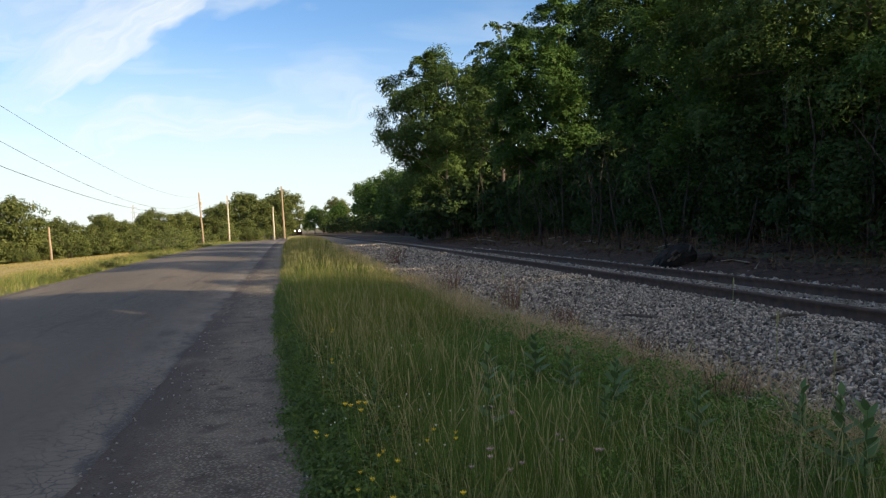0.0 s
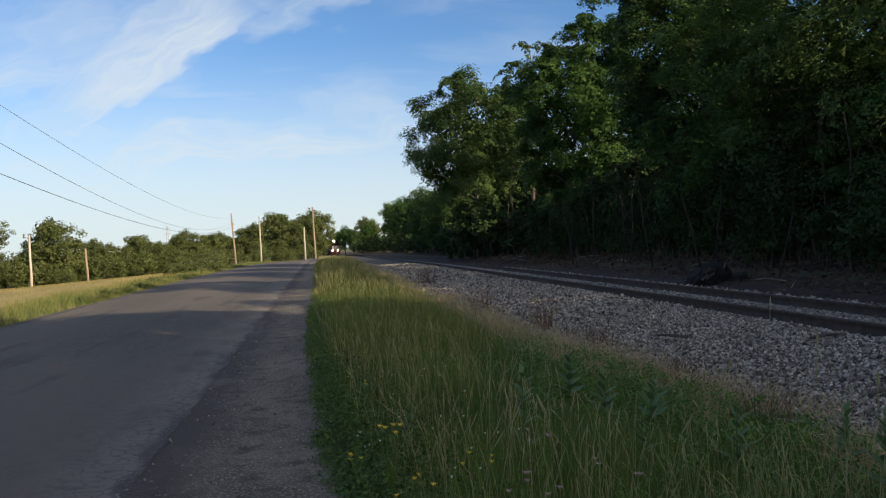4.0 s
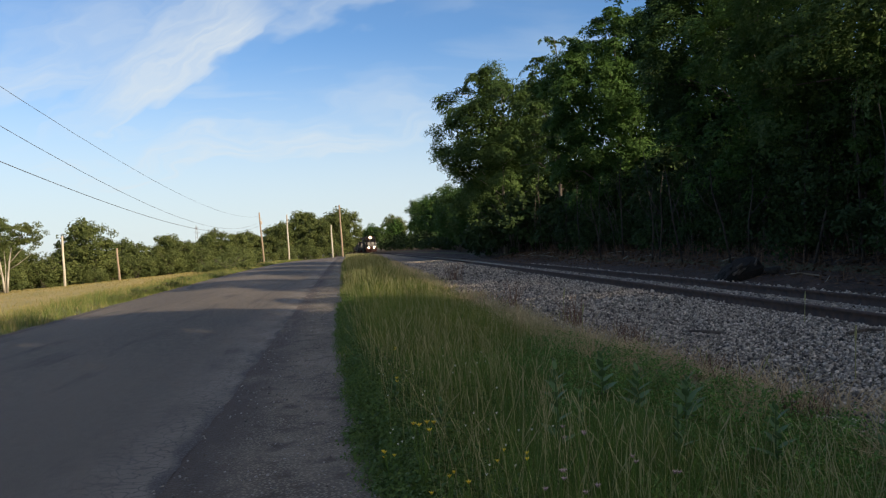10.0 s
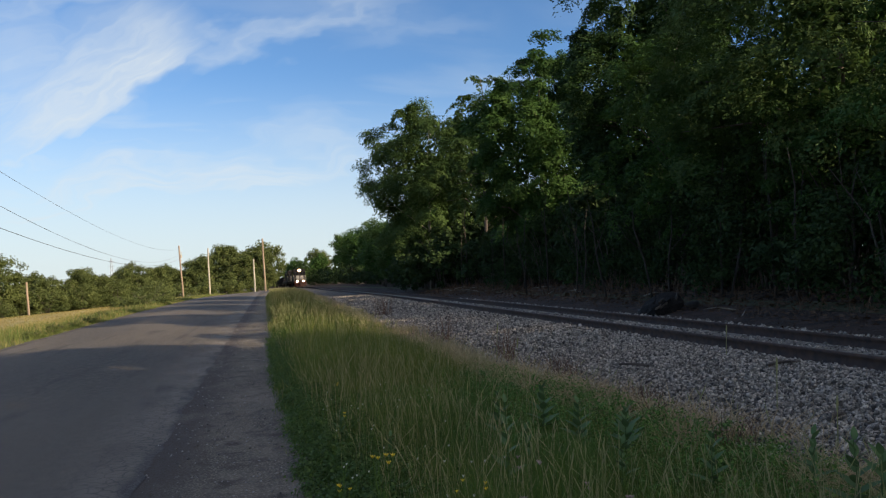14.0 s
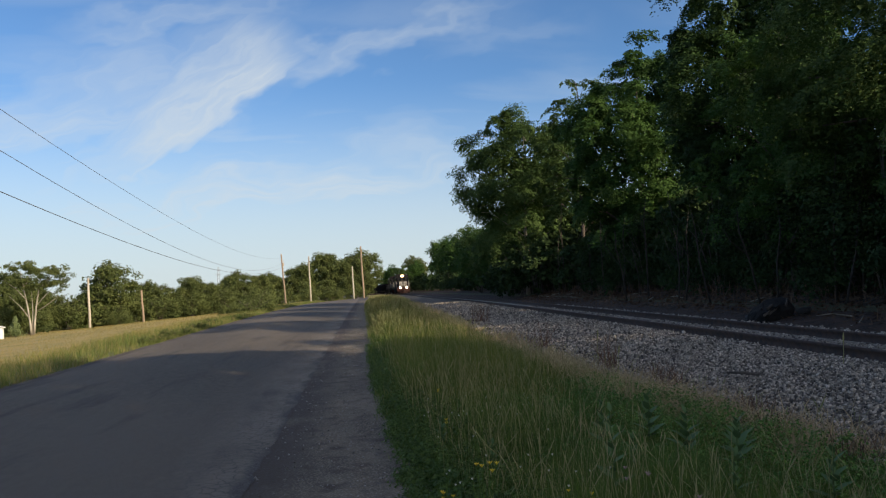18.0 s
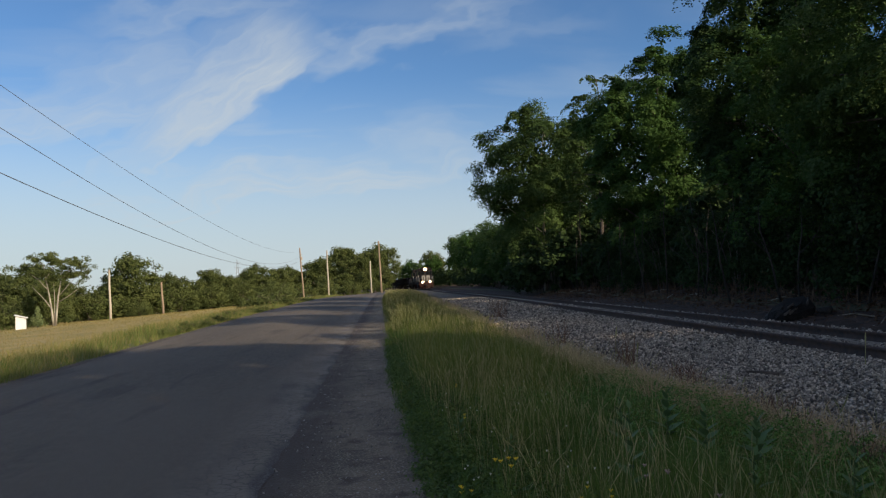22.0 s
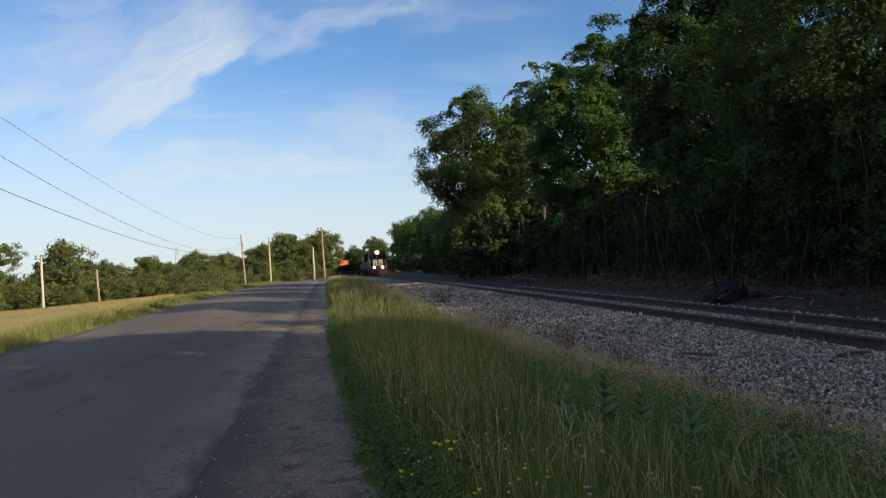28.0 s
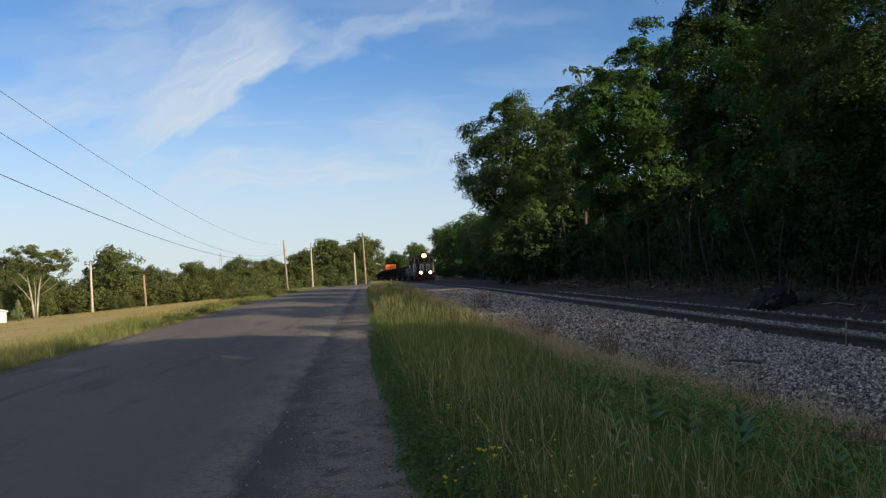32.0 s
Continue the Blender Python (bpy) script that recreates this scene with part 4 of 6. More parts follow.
def build_far_trees():
    rng = random.Random(15)
    g = "trees round the field"
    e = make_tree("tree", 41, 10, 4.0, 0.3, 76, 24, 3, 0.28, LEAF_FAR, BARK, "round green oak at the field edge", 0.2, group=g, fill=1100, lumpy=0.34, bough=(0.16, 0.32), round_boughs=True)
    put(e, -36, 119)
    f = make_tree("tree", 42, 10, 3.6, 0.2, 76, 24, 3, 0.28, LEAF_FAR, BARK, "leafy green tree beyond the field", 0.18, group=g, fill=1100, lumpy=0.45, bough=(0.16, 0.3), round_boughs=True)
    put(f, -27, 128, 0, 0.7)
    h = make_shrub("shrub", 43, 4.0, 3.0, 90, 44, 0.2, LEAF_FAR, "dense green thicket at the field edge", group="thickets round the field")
    put(h, -30, 121)
    for x, y, k, s in ((-40, 124, f, 0.8), (-31, 126, e, 0.62), (-24, 131, e, 0.6), (-21, 136, e, 0.72), (-18, 140, f, 0.62), (-44, 118, e, 0.6), (-47, 108, f, 0.75), (-52, 104, e, 0.7), (-42, 104, f, 0.6),
                       (-57, 96, e, 0.8), (-18, 150, f, 0.5), (-22, 150, e, 0.62), (-29, 142, f, 0.7), (-36, 136, e, 0.75), (-39, 94, f, 0.5), (-46, 92, e, 0.6), (-52, 88, f, 0.6),
                       (-26, 190, e, 0.7), (-32, 200, f, 0.75), (-38, 205, e, 0.75), (-22, 205, f, 0.8), (-45, 205, e, 0.7), (-52, 195, e, 0.8), (-60, 185, f, 0.8),
                       (-16, 205, e, 1.05), (-10.5, 212, f, 1.42), (-6, 206, e, 1.1), (-1.5, 209, f, 1.2), (-0.4, 213, e, 1.42), (-9, 224, e, 1.35), (-3, 230, f, 1.3), (-7, 240, e, 1.3), (-18, 215, f, 1.0), (-14, 190, f, 0.6), (-9, 186, e, 0.6), (-4, 188, f, 0.55), (0.0, 192, e, 0.7), (16, 252, e, 1.1), (17, 266, f, 1.1), (-8, 262, e, 1.2), (-2, 275, f, 1.2), (-46, 113, e, 0.85), (-52, 112, f, 0.8), (-49, 99, f, 0.7), (-43, 108, e, 0.7), (-58, 104, f, 0.8), (-18, 250, f, 1.2), (-28, 240, e, 1.1), (-40, 240, f, 1.0)):
        more(k, x, y, rng.uniform(0, 360), s * rng.uniform(0.92, 1.08))
    for x, y, s in ((-40, 113, 1.0), (-35, 116, 0.8), (-26, 124, 1.0), (-22, 128, 1.0), (-18.5, 132, 1.0), (-45, 100, 1.0), (-40, 100, 0.9), (-50, 92, 1.1), (-41, 90, 0.8), (-46, 84, 1.1), (-17, 170, 1.0), (-12, 176, 1.0), (-7, 178, 0.9), (-2, 182, 0.8), (-22, 166, 1.2), (-27, 160, 1.2), (-33, 150, 1.2), (-15.5, 118, 0.7), (-16, 124, 0.9), (-33, 112, 0.5)):
        more(h, x, y, rng.uniform(0, 360), s)
    # a hedge of thickets that closes the field
    for k in range(17):
        x, y = -64 + 2.3 * k, 88 + 2.4 * k
        more(h, x + rng.uniform(-1, 1), y + 4 + rng.uniform(-1.5, 1.5), rng.uniform(0, 360), rng.uniform(1.0, 1.35))
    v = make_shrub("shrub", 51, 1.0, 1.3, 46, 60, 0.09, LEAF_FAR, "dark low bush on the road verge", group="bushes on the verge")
    put(v, -8.7, 63, 0, 1.1)
    for a, b, s in ((-9.4, 65, 1.3), (-8.9, 68, 1.2), (-10.2, 70, 1.3), (-8.4, 60, 0.8), (-9.3, 73, 1.2), (-10.8, 67, 1.1), (-7.3, 27, 0.3), (-7.5, 31, 0.36), (-7.2, 28.5, 0.26), (-7.6, 36, 0.36), (-7.8, 41, 0.4), (-7.5, 33, 0.3), (-7.7, 38.5, 0.3)):
        more(v, a, b, rng.uniform(0, 360), s)


build_far_trees()


def forked_tree():
    """Two pale main stems from one root, bare below, with a thin flat crown."""
    rng = np.random.default_rng(61)
    tree = empty("tree", pose(-34.2, 86, ground_z(-34.2, 86)) @ Matrix.Diagonal((0.9, 0.9, 0.9, 1)), "forked tree with pale bare limbs and a thin crown", "tree")
    bm = bmesh.new()
    stems = (((0.1, 0, -0.2), (-0.1, 0, 1.5), (-0.4, 0.1, 3.4), (-0.85, 0.2, 5.6), (-1.1, 0.1, 7.4)),
             ((0.25, 0, -0.2), (0.42, 0, 1.6), (0.65, -0.1, 3.4), (0.95, 0, 5.4), (1.1, 0.1, 7.0)))
    for s in stems:
        tube(bm, s, (0.17, 0.12, 0.09, 0.06, 0.025), 8)
    tips = [s[-1] for s in stems] + [s[-2] for s in stems]
    for p0, p1, p2, r in (((-0.17, 0, 2.0), (-1.0, 0, 3.2), (-2.3, 0, 4.6), 0.06), ((0.55, 0, 2.7), (1.6, 0, 3.3), (3.0, 0.2, 4.4), 0.055), ((0.65, 0, 3.4), (1.6, 0.2, 4.6), (2.8, 0.3, 5.8), 0.055), ((0.1, 0, 0.6), (0.15, 0.2, 2.6), (0.0, 0.3, 5.0), 0.08),
                          ((-0.55, 0, 4.2), (-1.7, 0.3, 5.4), (-3.0, 0.2, 6.4), 0.055), ((-0.82, 0.2, 5.4), (-0.3, 0.5, 6.6), (0.2, 0.6, 7.7), 0.07), ((0.92, 0, 5.2), (1.9, -0.3, 6.2), (2.9, -0.4, 6.9), 0.07)):
        tube(bm, (p0, p1, p2), (r, r * 0.7, r * 0.25), 6)
        tips += [p2, tuple((u + w) / 2 for u, w in zip(p1, p2))] if p2[2] > 5 else []
    part("trunk", bm, PALE_BARK, tree, smooth=True)
    cen, rad = [], []
    for k in range(170):
        p = tips[k % len(tips)]
        cen.append((p[0] + rng.normal(0, 0.85), p[1] + rng.normal(0, 0.85), p[2] + rng.normal(0.35, 0.35)))
        rad.append(rng.uniform(0.3, 0.75))
    vs, fs = leaf_cloud(rng, np.array(cen), np.array(rad), 60, 0.15, 0.5)
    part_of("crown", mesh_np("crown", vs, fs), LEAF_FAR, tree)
    # young evergreen beside the shed
    tree = empty("young_tree", pose(-34.9, 84, ground_z(-34.9, 84)), "small cone shaped green tree near the shed", "tree")
    bm = bmesh.new()
    tube(bm, ((0, 0, -0.1), (0, 0, 2.0)), (0.07, 0.02), 6)
    part("trunk", bm, BARK, tree)
    cen = [(rng.normal(0, 0.3 * (1 - u)), rng.normal(0, 0.3 * (1 - u)), 0.2 + 1.9 * u) for u in rng.random(50)]
    vs, fs = leaf_cloud(rng, np.array(cen), np.array([0.5 * (1.15 - c[2] / 2.2) for c in cen]), 40, 0.14, 0.8)
    part_of("crown", mesh_np("crown", vs, fs), LEAF_SILVER, tree)


LEAF_SILVER = leafy("silvery young leaves", (0.15, 0.19, 0.075), (0.22, 0.26, 0.11), (0.13, 0.17, 0.07), 0.6, 0.3)
forked_tree()


ENGINE_DARK = plain("black engine paint", (0.014, 0.013, 0.014), 0.6, c2=(0.028, 0.023, 0.022), scale=1.5)
ENGINE_RED = plain("oxide red engine paint", (0.065, 0.024, 0.018), 0.5, c2=(0.04, 0.019, 0.015), scale=2.0)
ENGINE_WHITE = plain("white engine paint", (0.3, 0.28, 0.25), 0.6, c2=(0.2, 0.18, 0.16), scale=2.0)
CAR_BLACK = plain("sooty car steel", (0.022, 0.021, 0.022), 0.7, c2=(0.045, 0.034, 0.03), scale=1.2, bump_d=0.01)
LOAD_ORANGE = plain("orange painted steel", (0.72, 0.17, 0.03), 0.55, c2=(0.6, 0.13, 0.025), scale=1.2)
CAB_GLASS = plain("dark cab glass", (0.01, 0.012, 0.014), 0.08)


def lamp_material(name, colour, strength):
    m, nt, b = mat(name, 0.3)
    b.inputs["Base Color"].default_value = (0.3, 0.2, 0.1, 1)
    b.inputs["Emission Color"].default_value = (*colour, 1)
    b.inputs["Emission Strength"].default_value = strength
    return m


LAMP = lamp_material("lit headlamp", (1.0, 0.84, 0.58), 14.0)
# added discs round the lit lamps, emitting the warm halo of their glare
LAMP_HALO = lamp_material("lamp halo glow", (1.0, 0.45, 0.16), 1.3)


for _m in (ENGINE_DARK, ENGINE_RED, CAR_BLACK):
    _m.node_tree.nodes["Principled BSDF"].inputs["Specular IOR Level"].default_value = 0.12


def piece(name, lo, hi, material, parent, bevel=0.02, label=""):
    bm = bmesh.new()
    box(bm, lo, hi, bevel)
    return part(name, bm, material, parent, label)


def bar(name, pts, r, material, parent, sides=6):
    bm = bmesh.new()
    tube(bm, pts, [r] * len(pts), sides)
    return part(name, bm, material, parent)


def disc(name, x, y, z, r, depth, material, parent, label=""):
    bm = bmesh.new()
    tube(bm, [(x, y, z), (x, y - depth, z)], [r, r * 0.92], 14)
    return part(name, bm, material, parent, label)


def add_truck(parent, y, axles, spread):
    t = piece("truck", (-1.02, y - spread * 0.5 - 0.55, 0.42), (1.02, y + spread * 0.5 + 0.55, 0.8), CAR_BLACK, parent, 0.05)
    for k in range(axles):
        ya = y + (k / (axles - 1) - 0.5) * spread
        for side in (-1, 1):
            bm = bmesh.new()
            tube(bm, [(side * 0.68, ya, 0.5), (side * 0.82, ya, 0.5)], [0.5, 0.5], 16)
            part("wheel", bm, RAIL, t)
        bar("axle", [(-0.7, ya, 0.5), (0.7, ya, 0.5)], 0.08, RAIL, t)


def build_engine(lit=True):
    """A four-axle road switcher; the front is at y = 0, the body runs to +y."""
    e = empty("locomotive", Matrix(), "black diesel locomotive with white nose panels and lit headlamps" if lit else "second black diesel locomotive with its lamps off", "locomotive")
    glass = LAMP if lit else CAB_GLASS
    piece("frame", (-1.52, 0.25, 1.05), (1.52, 17.6, 1.45), ENGINE_DARK, e, 0.04)
    bm = bmesh.new()
    v = [bm.verts.new(p) for p in ((-1.45, 0.25, 0.95), (1.45, 0.25, 0.95), (1.4, 0.05, 0.2), (-1.4, 0.05, 0.2), (0, -0.25, 0.2), (0, -0.05, 0.95))]
    for q in ((0, 5, 4, 3), (5, 1, 2, 4)):
        bm.faces.new([v[i] for i in q])
    r = bmesh.ops.solidify(bm, geom=bm.faces[:], thickness=0.05)
    part("pilot_plow", bm, ENGINE_RED, e)
    piece("end_plate", (-1.5, 0.1, 0.85), (1.5, 0.26, 1.5), ENGINE_RED, e, 0.03)
    piece("coupler", (-0.18, -0.55, 0.75), (0.18, 0.2, 1.05), CAR_BLACK, e, 0.05)
    piece("nose", (-0.95, 1.25, 1.45), (0.95, 3.0, 3.0), ENGINE_DARK, e, 0.14)
    for side in (-1, 1):
        piece("nose_panel", (side * 0.5 - 0.36, 1.19, 1.75), (side * 0.5 + 0.36, 1.25, 2.9), ENGINE_WHITE, e, 0.02, "white painted nose panel")
        piece("nose_stripe", (side * 0.5 - 0.08, 1.17, 1.75), (side * 0.5 + 0.08, 1.2, 2.62), ENGINE_DARK, e, 0.01)
    cab = piece("cab", (-1.5, 2.9, 1.45), (1.5, 5.2, 4.35), ENGINE_DARK, e, 0.1)
    bm = bmesh.new()
    tube(bm, [(0, 2.7, 4.05), (0, 5.3, 4.05)], [1.6, 1.6], 24)
    for w in bm.verts:
        w.co.z = max(4.3, 4.05 + (w.co.z - 4.05) * 0.36 + 0.08)
    part("roof", bm, ENGINE_DARK, cab)
    for side in (-1, 1):
        piece("window", (side * 1.2 - 0.22, 2.86, 3.05), (side * 1.2 + 0.22, 2.9, 3.85), CAB_GLASS, cab, 0.01)
        piece("window", (side * 0.5 - 0.3, 2.86, 3.15), (side * 0.5 + 0.3, 2.9, 3.8), CAB_GLASS, cab, 0.01)
        piece("window", (side * 1.5 - 0.02, 3.3, 2.9), (side * 1.5 + 0.02, 4.7, 3.8), CAB_GLASS, cab, 0.01)
        piece("number_board", (side * 0.62 - 0.25, 2.72, 4.05), (side * 0.62 + 0.25, 2.88, 4.3), CAB_GLASS, cab, 0.02)
    lamp = piece("headlamp_housing", (-0.3, 2.66, 4.02), (0.3, 2.9, 4.46), ENGINE_DARK, e, 0.04)
    for side in (-1, 1):
        disc("headlamp", side * 0.15, 2.66, 4.25, 0.19, 0.05, glass, lamp, "lit headlamp" if lit else "")
        box_l = piece("ditch_lamp_housing", (side * 0.76 - 0.22, 0.14, 1.28), (side * 0.76 + 0.22, 0.4, 1.72), ENGINE_DARK, e, 0.04)
        disc("ditch_lamp", side * 0.76, 0.14, 1.5, 0.22, 0.06, glass, box_l, "lit ditch lamp" if lit else "")
    if lit:
        disc("halo_disc", 0, 2.67, 4.25, 0.42, 0.02, LAMP_HALO, lamp, "warm glowing disc added as lamp halo")
        for side in (-1, 1):
            disc("halo_disc", side * 0.76, 0.16, 1.5, 0.3, 0.03, LAMP_HALO, e, "warm glowing disc added as lamp halo")
    hood = piece("long_hood", (-0.92, 5.2, 1.45), (0.92, 16.6, 4.1), ENGINE_DARK, e, 0.12)
    for k in range(9):
        for side in (-1, 1):
            piece("hood_door", (side * 0.93 - 0.015, 5.6 + k * 1.2, 1.75), (side * 0.93 + 0.015, 6.6 + k * 1.2, 3.5), ENGINE_DARK, hood, 0.01)
    for y in (7.2, 13.2, 14.8):
        bm = bmesh.new()
        tube(bm, [(0, y, 4.05), (0, y, 4.3)], [0.6, 0.6], 18)
        part("radiator_fan", bm, CAR_BLACK, hood)
    piece("exhaust_stack", (-0.25, 9.6, 4.05), (0.25, 10.4, 4.5), CAR_BLACK, hood, 0.04)
    piece("fuel_tank", (-1.35, 6.6, 0.4), (1.35, 11.2, 1.08), ENGINE_DARK, e, 0.2)
    # walkway rails in white
    for side in (-1, 1):
        for k in range(9):
            y = 5.4 + k * 1.4
            bar("stanchion", [(side * 1.46, y, 1.4), (side * 1.46, y, 2.45)], 0.024, ENGINE_WHITE, e)
        bar("handrail", [(side * 1.46, 5.3, 1.5), (side * 1.46, 5.4, 2.45), (side * 1.46, 16.6, 2.45), (side * 1.46, 16.7, 1.5)], 0.024, ENGINE_WHITE, e)
        bar("handrail", [(side * 1.46, 0.3, 1.4), (side * 1.46, 0.3, 2.5), (side * 1.46, 1.4, 2.5), (side * 1.46, 2.6, 2.9)], 0.03, ENGINE_WHITE, e)
        bar("grab_rail", [(side * 0.45, 0.25, 1.4), (side * 0.45, 0.25, 2.4), (side * 1.4, 0.25, 2.4)], 0.024, ENGINE_WHITE, e)
        for z in (0.3, 0.65, 1.0):
            piece("step", (side * 1.3 - 0.2, 0.45, z), (side * 1.3 + 0.2, 0.95, z + 0.05), CAR_BLACK, e, 0.01)
        piece("cab_edge_stripe", (side * 1.44 - 0.06, 2.84, 1.6), (side * 1.44 + 0.06, 2.895, 3.0), ENGINE_WHITE, e, 0.01)
    add_truck(e, 4.0, 2, 2.75)
    add_truck(e, 13.8, 2, 2.75)
    return e


def build_gondola():
    c = empty("gondola_car", Matrix(), "black open gondola freight car", "freight car", "cars of the train")
    body = piece("body", (-1.45, 0.4, 0.95), (1.45, 15.6, 2.75), CAR_BLACK, c, 0.04)
    piece("top_chord", (-1.55, 0.35, 2.72), (1.55, 15.65, 2.9), CAR_BLACK, c, 0.03)
    for k in range(11):
        for side in (-1, 1):
            piece("rib", (side * 1.5 - 0.06, 0.9 + k * 1.4, 1.0), (side * 1.5 + 0.06, 1.08 + k * 1.4, 2.72), CAR_BLACK, body, 0.01)
    piece("coupler", (-0.18, -0.15, 0.75), (0.18, 0.45, 1.05), CAR_BLACK, c, 0.04)
    add_truck(c, 2.4, 2, 1.75)
    add_truck(c, 13.6, 2, 1.75)
    return c


def build_load():
    o = empty("steel_container", Matrix(), "orange steel container standing in a freight car", "container")
    piece("box", (-1.45, 0.3, 2.9), (1.45, 6.5, 4.55), LOAD_ORANGE, o, 0.05)
    for k in range(7):
        x = -1.2 + k * 0.4
        piece("corrugation", (x - 0.08, 0.25, 3.0), (x + 0.08, 0.3, 4.45), LOAD_ORANGE, o, 0.01)
    for side in (-1, 1):
        for k in range(14):
            piece("corrugation", (side * 1.47 - 0.03, 0.5 + k * 0.42, 3.0), (side * 1.47 + 0.03, 0.72 + k * 0.42, 4.45), LOAD_ORANGE, o, 0.01)
    return o


def car_pose(s):
    """Pose on the track of a car whose front is at y = s."""
    y0, y1 = s, s + 14.0
    x0, x1 = float(track_x(y0)), float(track_x(y1))
    z0, z1 = float(rail_z(y0)), float(rail_z(y1))
    return pose(x0, y0, z0, math.degrees(math.atan2(z1 - z0, 14)), 0, math.degrees(math.atan2(x0 - x1, 14)))


SPEED, START = 4.2, 262.0
CARS = [(build_engine(), 0.0), (build_engine(False), 18.0)]
first = build_gondola()
for k in range(7):
    CARS.append((first if k == 0 else copy_thing(first, Matrix()), 36.0 + 16.2 * k))
CARS.append((build_load(), 36.0 + 16.2 * 4))


def move_train():
    for car, back in CARS:
        walk(car, [(t, car_pose(START - SPEED * t + back)) for t in range(0, 33, 2)])


def build_pole(x, y, height, r, lean, material, label, fittings=False):
    p = empty("utility_pole", pose(x, y, ground_z(x, y), 0, lean, 0), label, "utility pole", "poles along the road")
    bm = bmesh.new()
    tube(bm, [(0, 0, -0.5), (0.03, 0, height * 0.3), (-0.02, 0, height * 0.65), (0, 0, height)], [r * 1.15, r * 1.08, r, r * 0.9], 10)
    part("pole", bm, material, p)
    if fittings:
        for z, s in ((height - 0.1, 0.0), (height - 1.4, 0.3), (height - 2.9, 0.2)):
            bm = bmesh.new()
            tube(bm, [(s, 0, z), (s, 0, z + 0.1), (s, 0, z + 0.22)], [0.05, 0.075, 0.04], 8)
            part("insulator", bm, POLE_PALE, p)
        bm = bmesh.new()
        tube(bm, [(r * 1.6, 0, height - 2.3), (r * 1.6, 0, height - 1.7)], [0.16, 0.16], 10)
        part("transformer", bm, POLE_PALE, p, "grey pole transformer")
    return p


POLES = ((-0.35, 154, 10.0, 0.16, -1.8, POLE_WOOD, "tall wooden utility pole before the trees"),
         (-2.5, 172, 6.9, 0.15, -1.0, POLE_PALE, "short bleached pole at the road's end"),
         (-15.4, 158, 10.2, 0.14, -3.4, POLE_WOOD, "leaning wooden utility pole carrying the wires", True),
         (-9.5, 141, 8.2, 0.12, -1.0, POLE_PALE, "slim weathered pole beside the road"),
         (-8.9, 215, 7.0, 0.12, 0.0, POLE_PALE, "slim distant pole before the trees"),
         (-28.9, 108, 4.2, 0.13, -2.5, POLE_WOOD, "short brown pole at the field edge"),
         (-34.65, 105, 6.3, 0.14, -0.8, POLE_PALE, "bleached pole at the field edge"),
         (-14.0, 15, 11.0, 0.17, 0.0, POLE_WOOD, "wooden utility pole at the end of the wires", True))
for row in POLES:
    build_pole(*row)


def build_wire(name, z0, z1, sag, r):
    """A cable from the near pole to the leaning pole."""
    cu = bpy.data.curves.new(name, "CURVE")
    cu.dimensions, cu.bevel_depth, cu.bevel_resolution = "3D", r, 1
    sp = cu.splines.new("POLY")
    n = 40
    sp.points.add(n)
    for i in range(n + 1):
        u = i / n
        sp.points[i].co = (-14 - 2.0 * u, 15 + 143 * u, z0 + (z1 - z0) * u - 4 * sag * u * (1 - u), 1)
    cu.materials.append(WIRE)
    return tagged(new(name, cu), "dark overhead cable sagging between the poles", "cable", "overhead cables")


for z0, z1, sag, r in ((10.6, 7.8, 2.6, 0.011), (9.4, 6.8, 3.7, 0.013), (7.2, 6.0, 2.8, 0.017)):
    build_wire("overhead_cable", z0, z1, sag, r)


def build_tower():
    t = empty("lattice_tower", pose(-68.7, 390, ground_z(-68.7, 390)), "distant steel lattice tower above the trees", "tower")
    bm = bmesh.new()
    for sx in (-1, 1):
        for sy in (-1, 1):
            tube(bm, [(sx * 0.9, sy * 0.9, 0), (sx * 0.22, sy * 0.22, 17.5)], [0.07, 0.05], 5)
    for z in range(1, 17, 2):
        w = 0.9 - 0.68 * z / 17.5
        tube(bm, [(-w, -w, z), (w, -w, z + 1.6)], [0.035, 0.035], 4)
        tube(bm, [(w, -w, z), (-w, -w, z + 1.6)], [0.035, 0.035], 4)
    part("mast", bm, STEEL, t)
    for z in (14.0, 16.2):
        bm = bmesh.new()
        tube(bm, [(-1.5, 0, z), (1.5, 0, z)], [0.07, 0.07], 5)
        part("crossarm", bm, STEEL, t)


STEEL = plain("grey steel", (0.42, 0.43, 0.45), 0.6, 0.2)
build_tower()


def build_shed():
    x, y = -36.1, 83
    s = empty("shed", pose(x, y, ground_z(x, y), 0, 0, 20), "small white shed with a slanted roof in the field", "shed")
    white = plain("white painted boards", (0.78, 0.77, 0.74), 0.7, c2=(0.7, 0.69, 0.66), scale=2.0)
    bm = bmesh.new()
    v = [bm.verts.new(p) for p in ((-0.45, -0.6, -0.1), (0.45, -0.6, -0.1), (0.45, -0.6, 1.15), (-0.45, -0.6, 1.4), (-0.45, 0.6, -0.1), (0.45, 0.6, -0.1), (0.45, 0.6, 1.15), (-0.45, 0.6, 1.4))]
    for q in ((0, 1, 2, 3), (5, 4, 7, 6), (4, 0, 3, 7), (1, 5, 6, 2), (3, 2, 6, 7), (4, 5, 1, 0)):
        bm.faces.new([v[i] for i in q])
    part("wall", bm, white, s)
    bm = bmesh.new()
    box(bm, (-0.62, -0.75, 0), (0.62, 0.75, 0.06), 0.01, pose(0, 0, 1.29, 0, 15.5, 0))
    part("roof", bm, white, s)


build_shed()


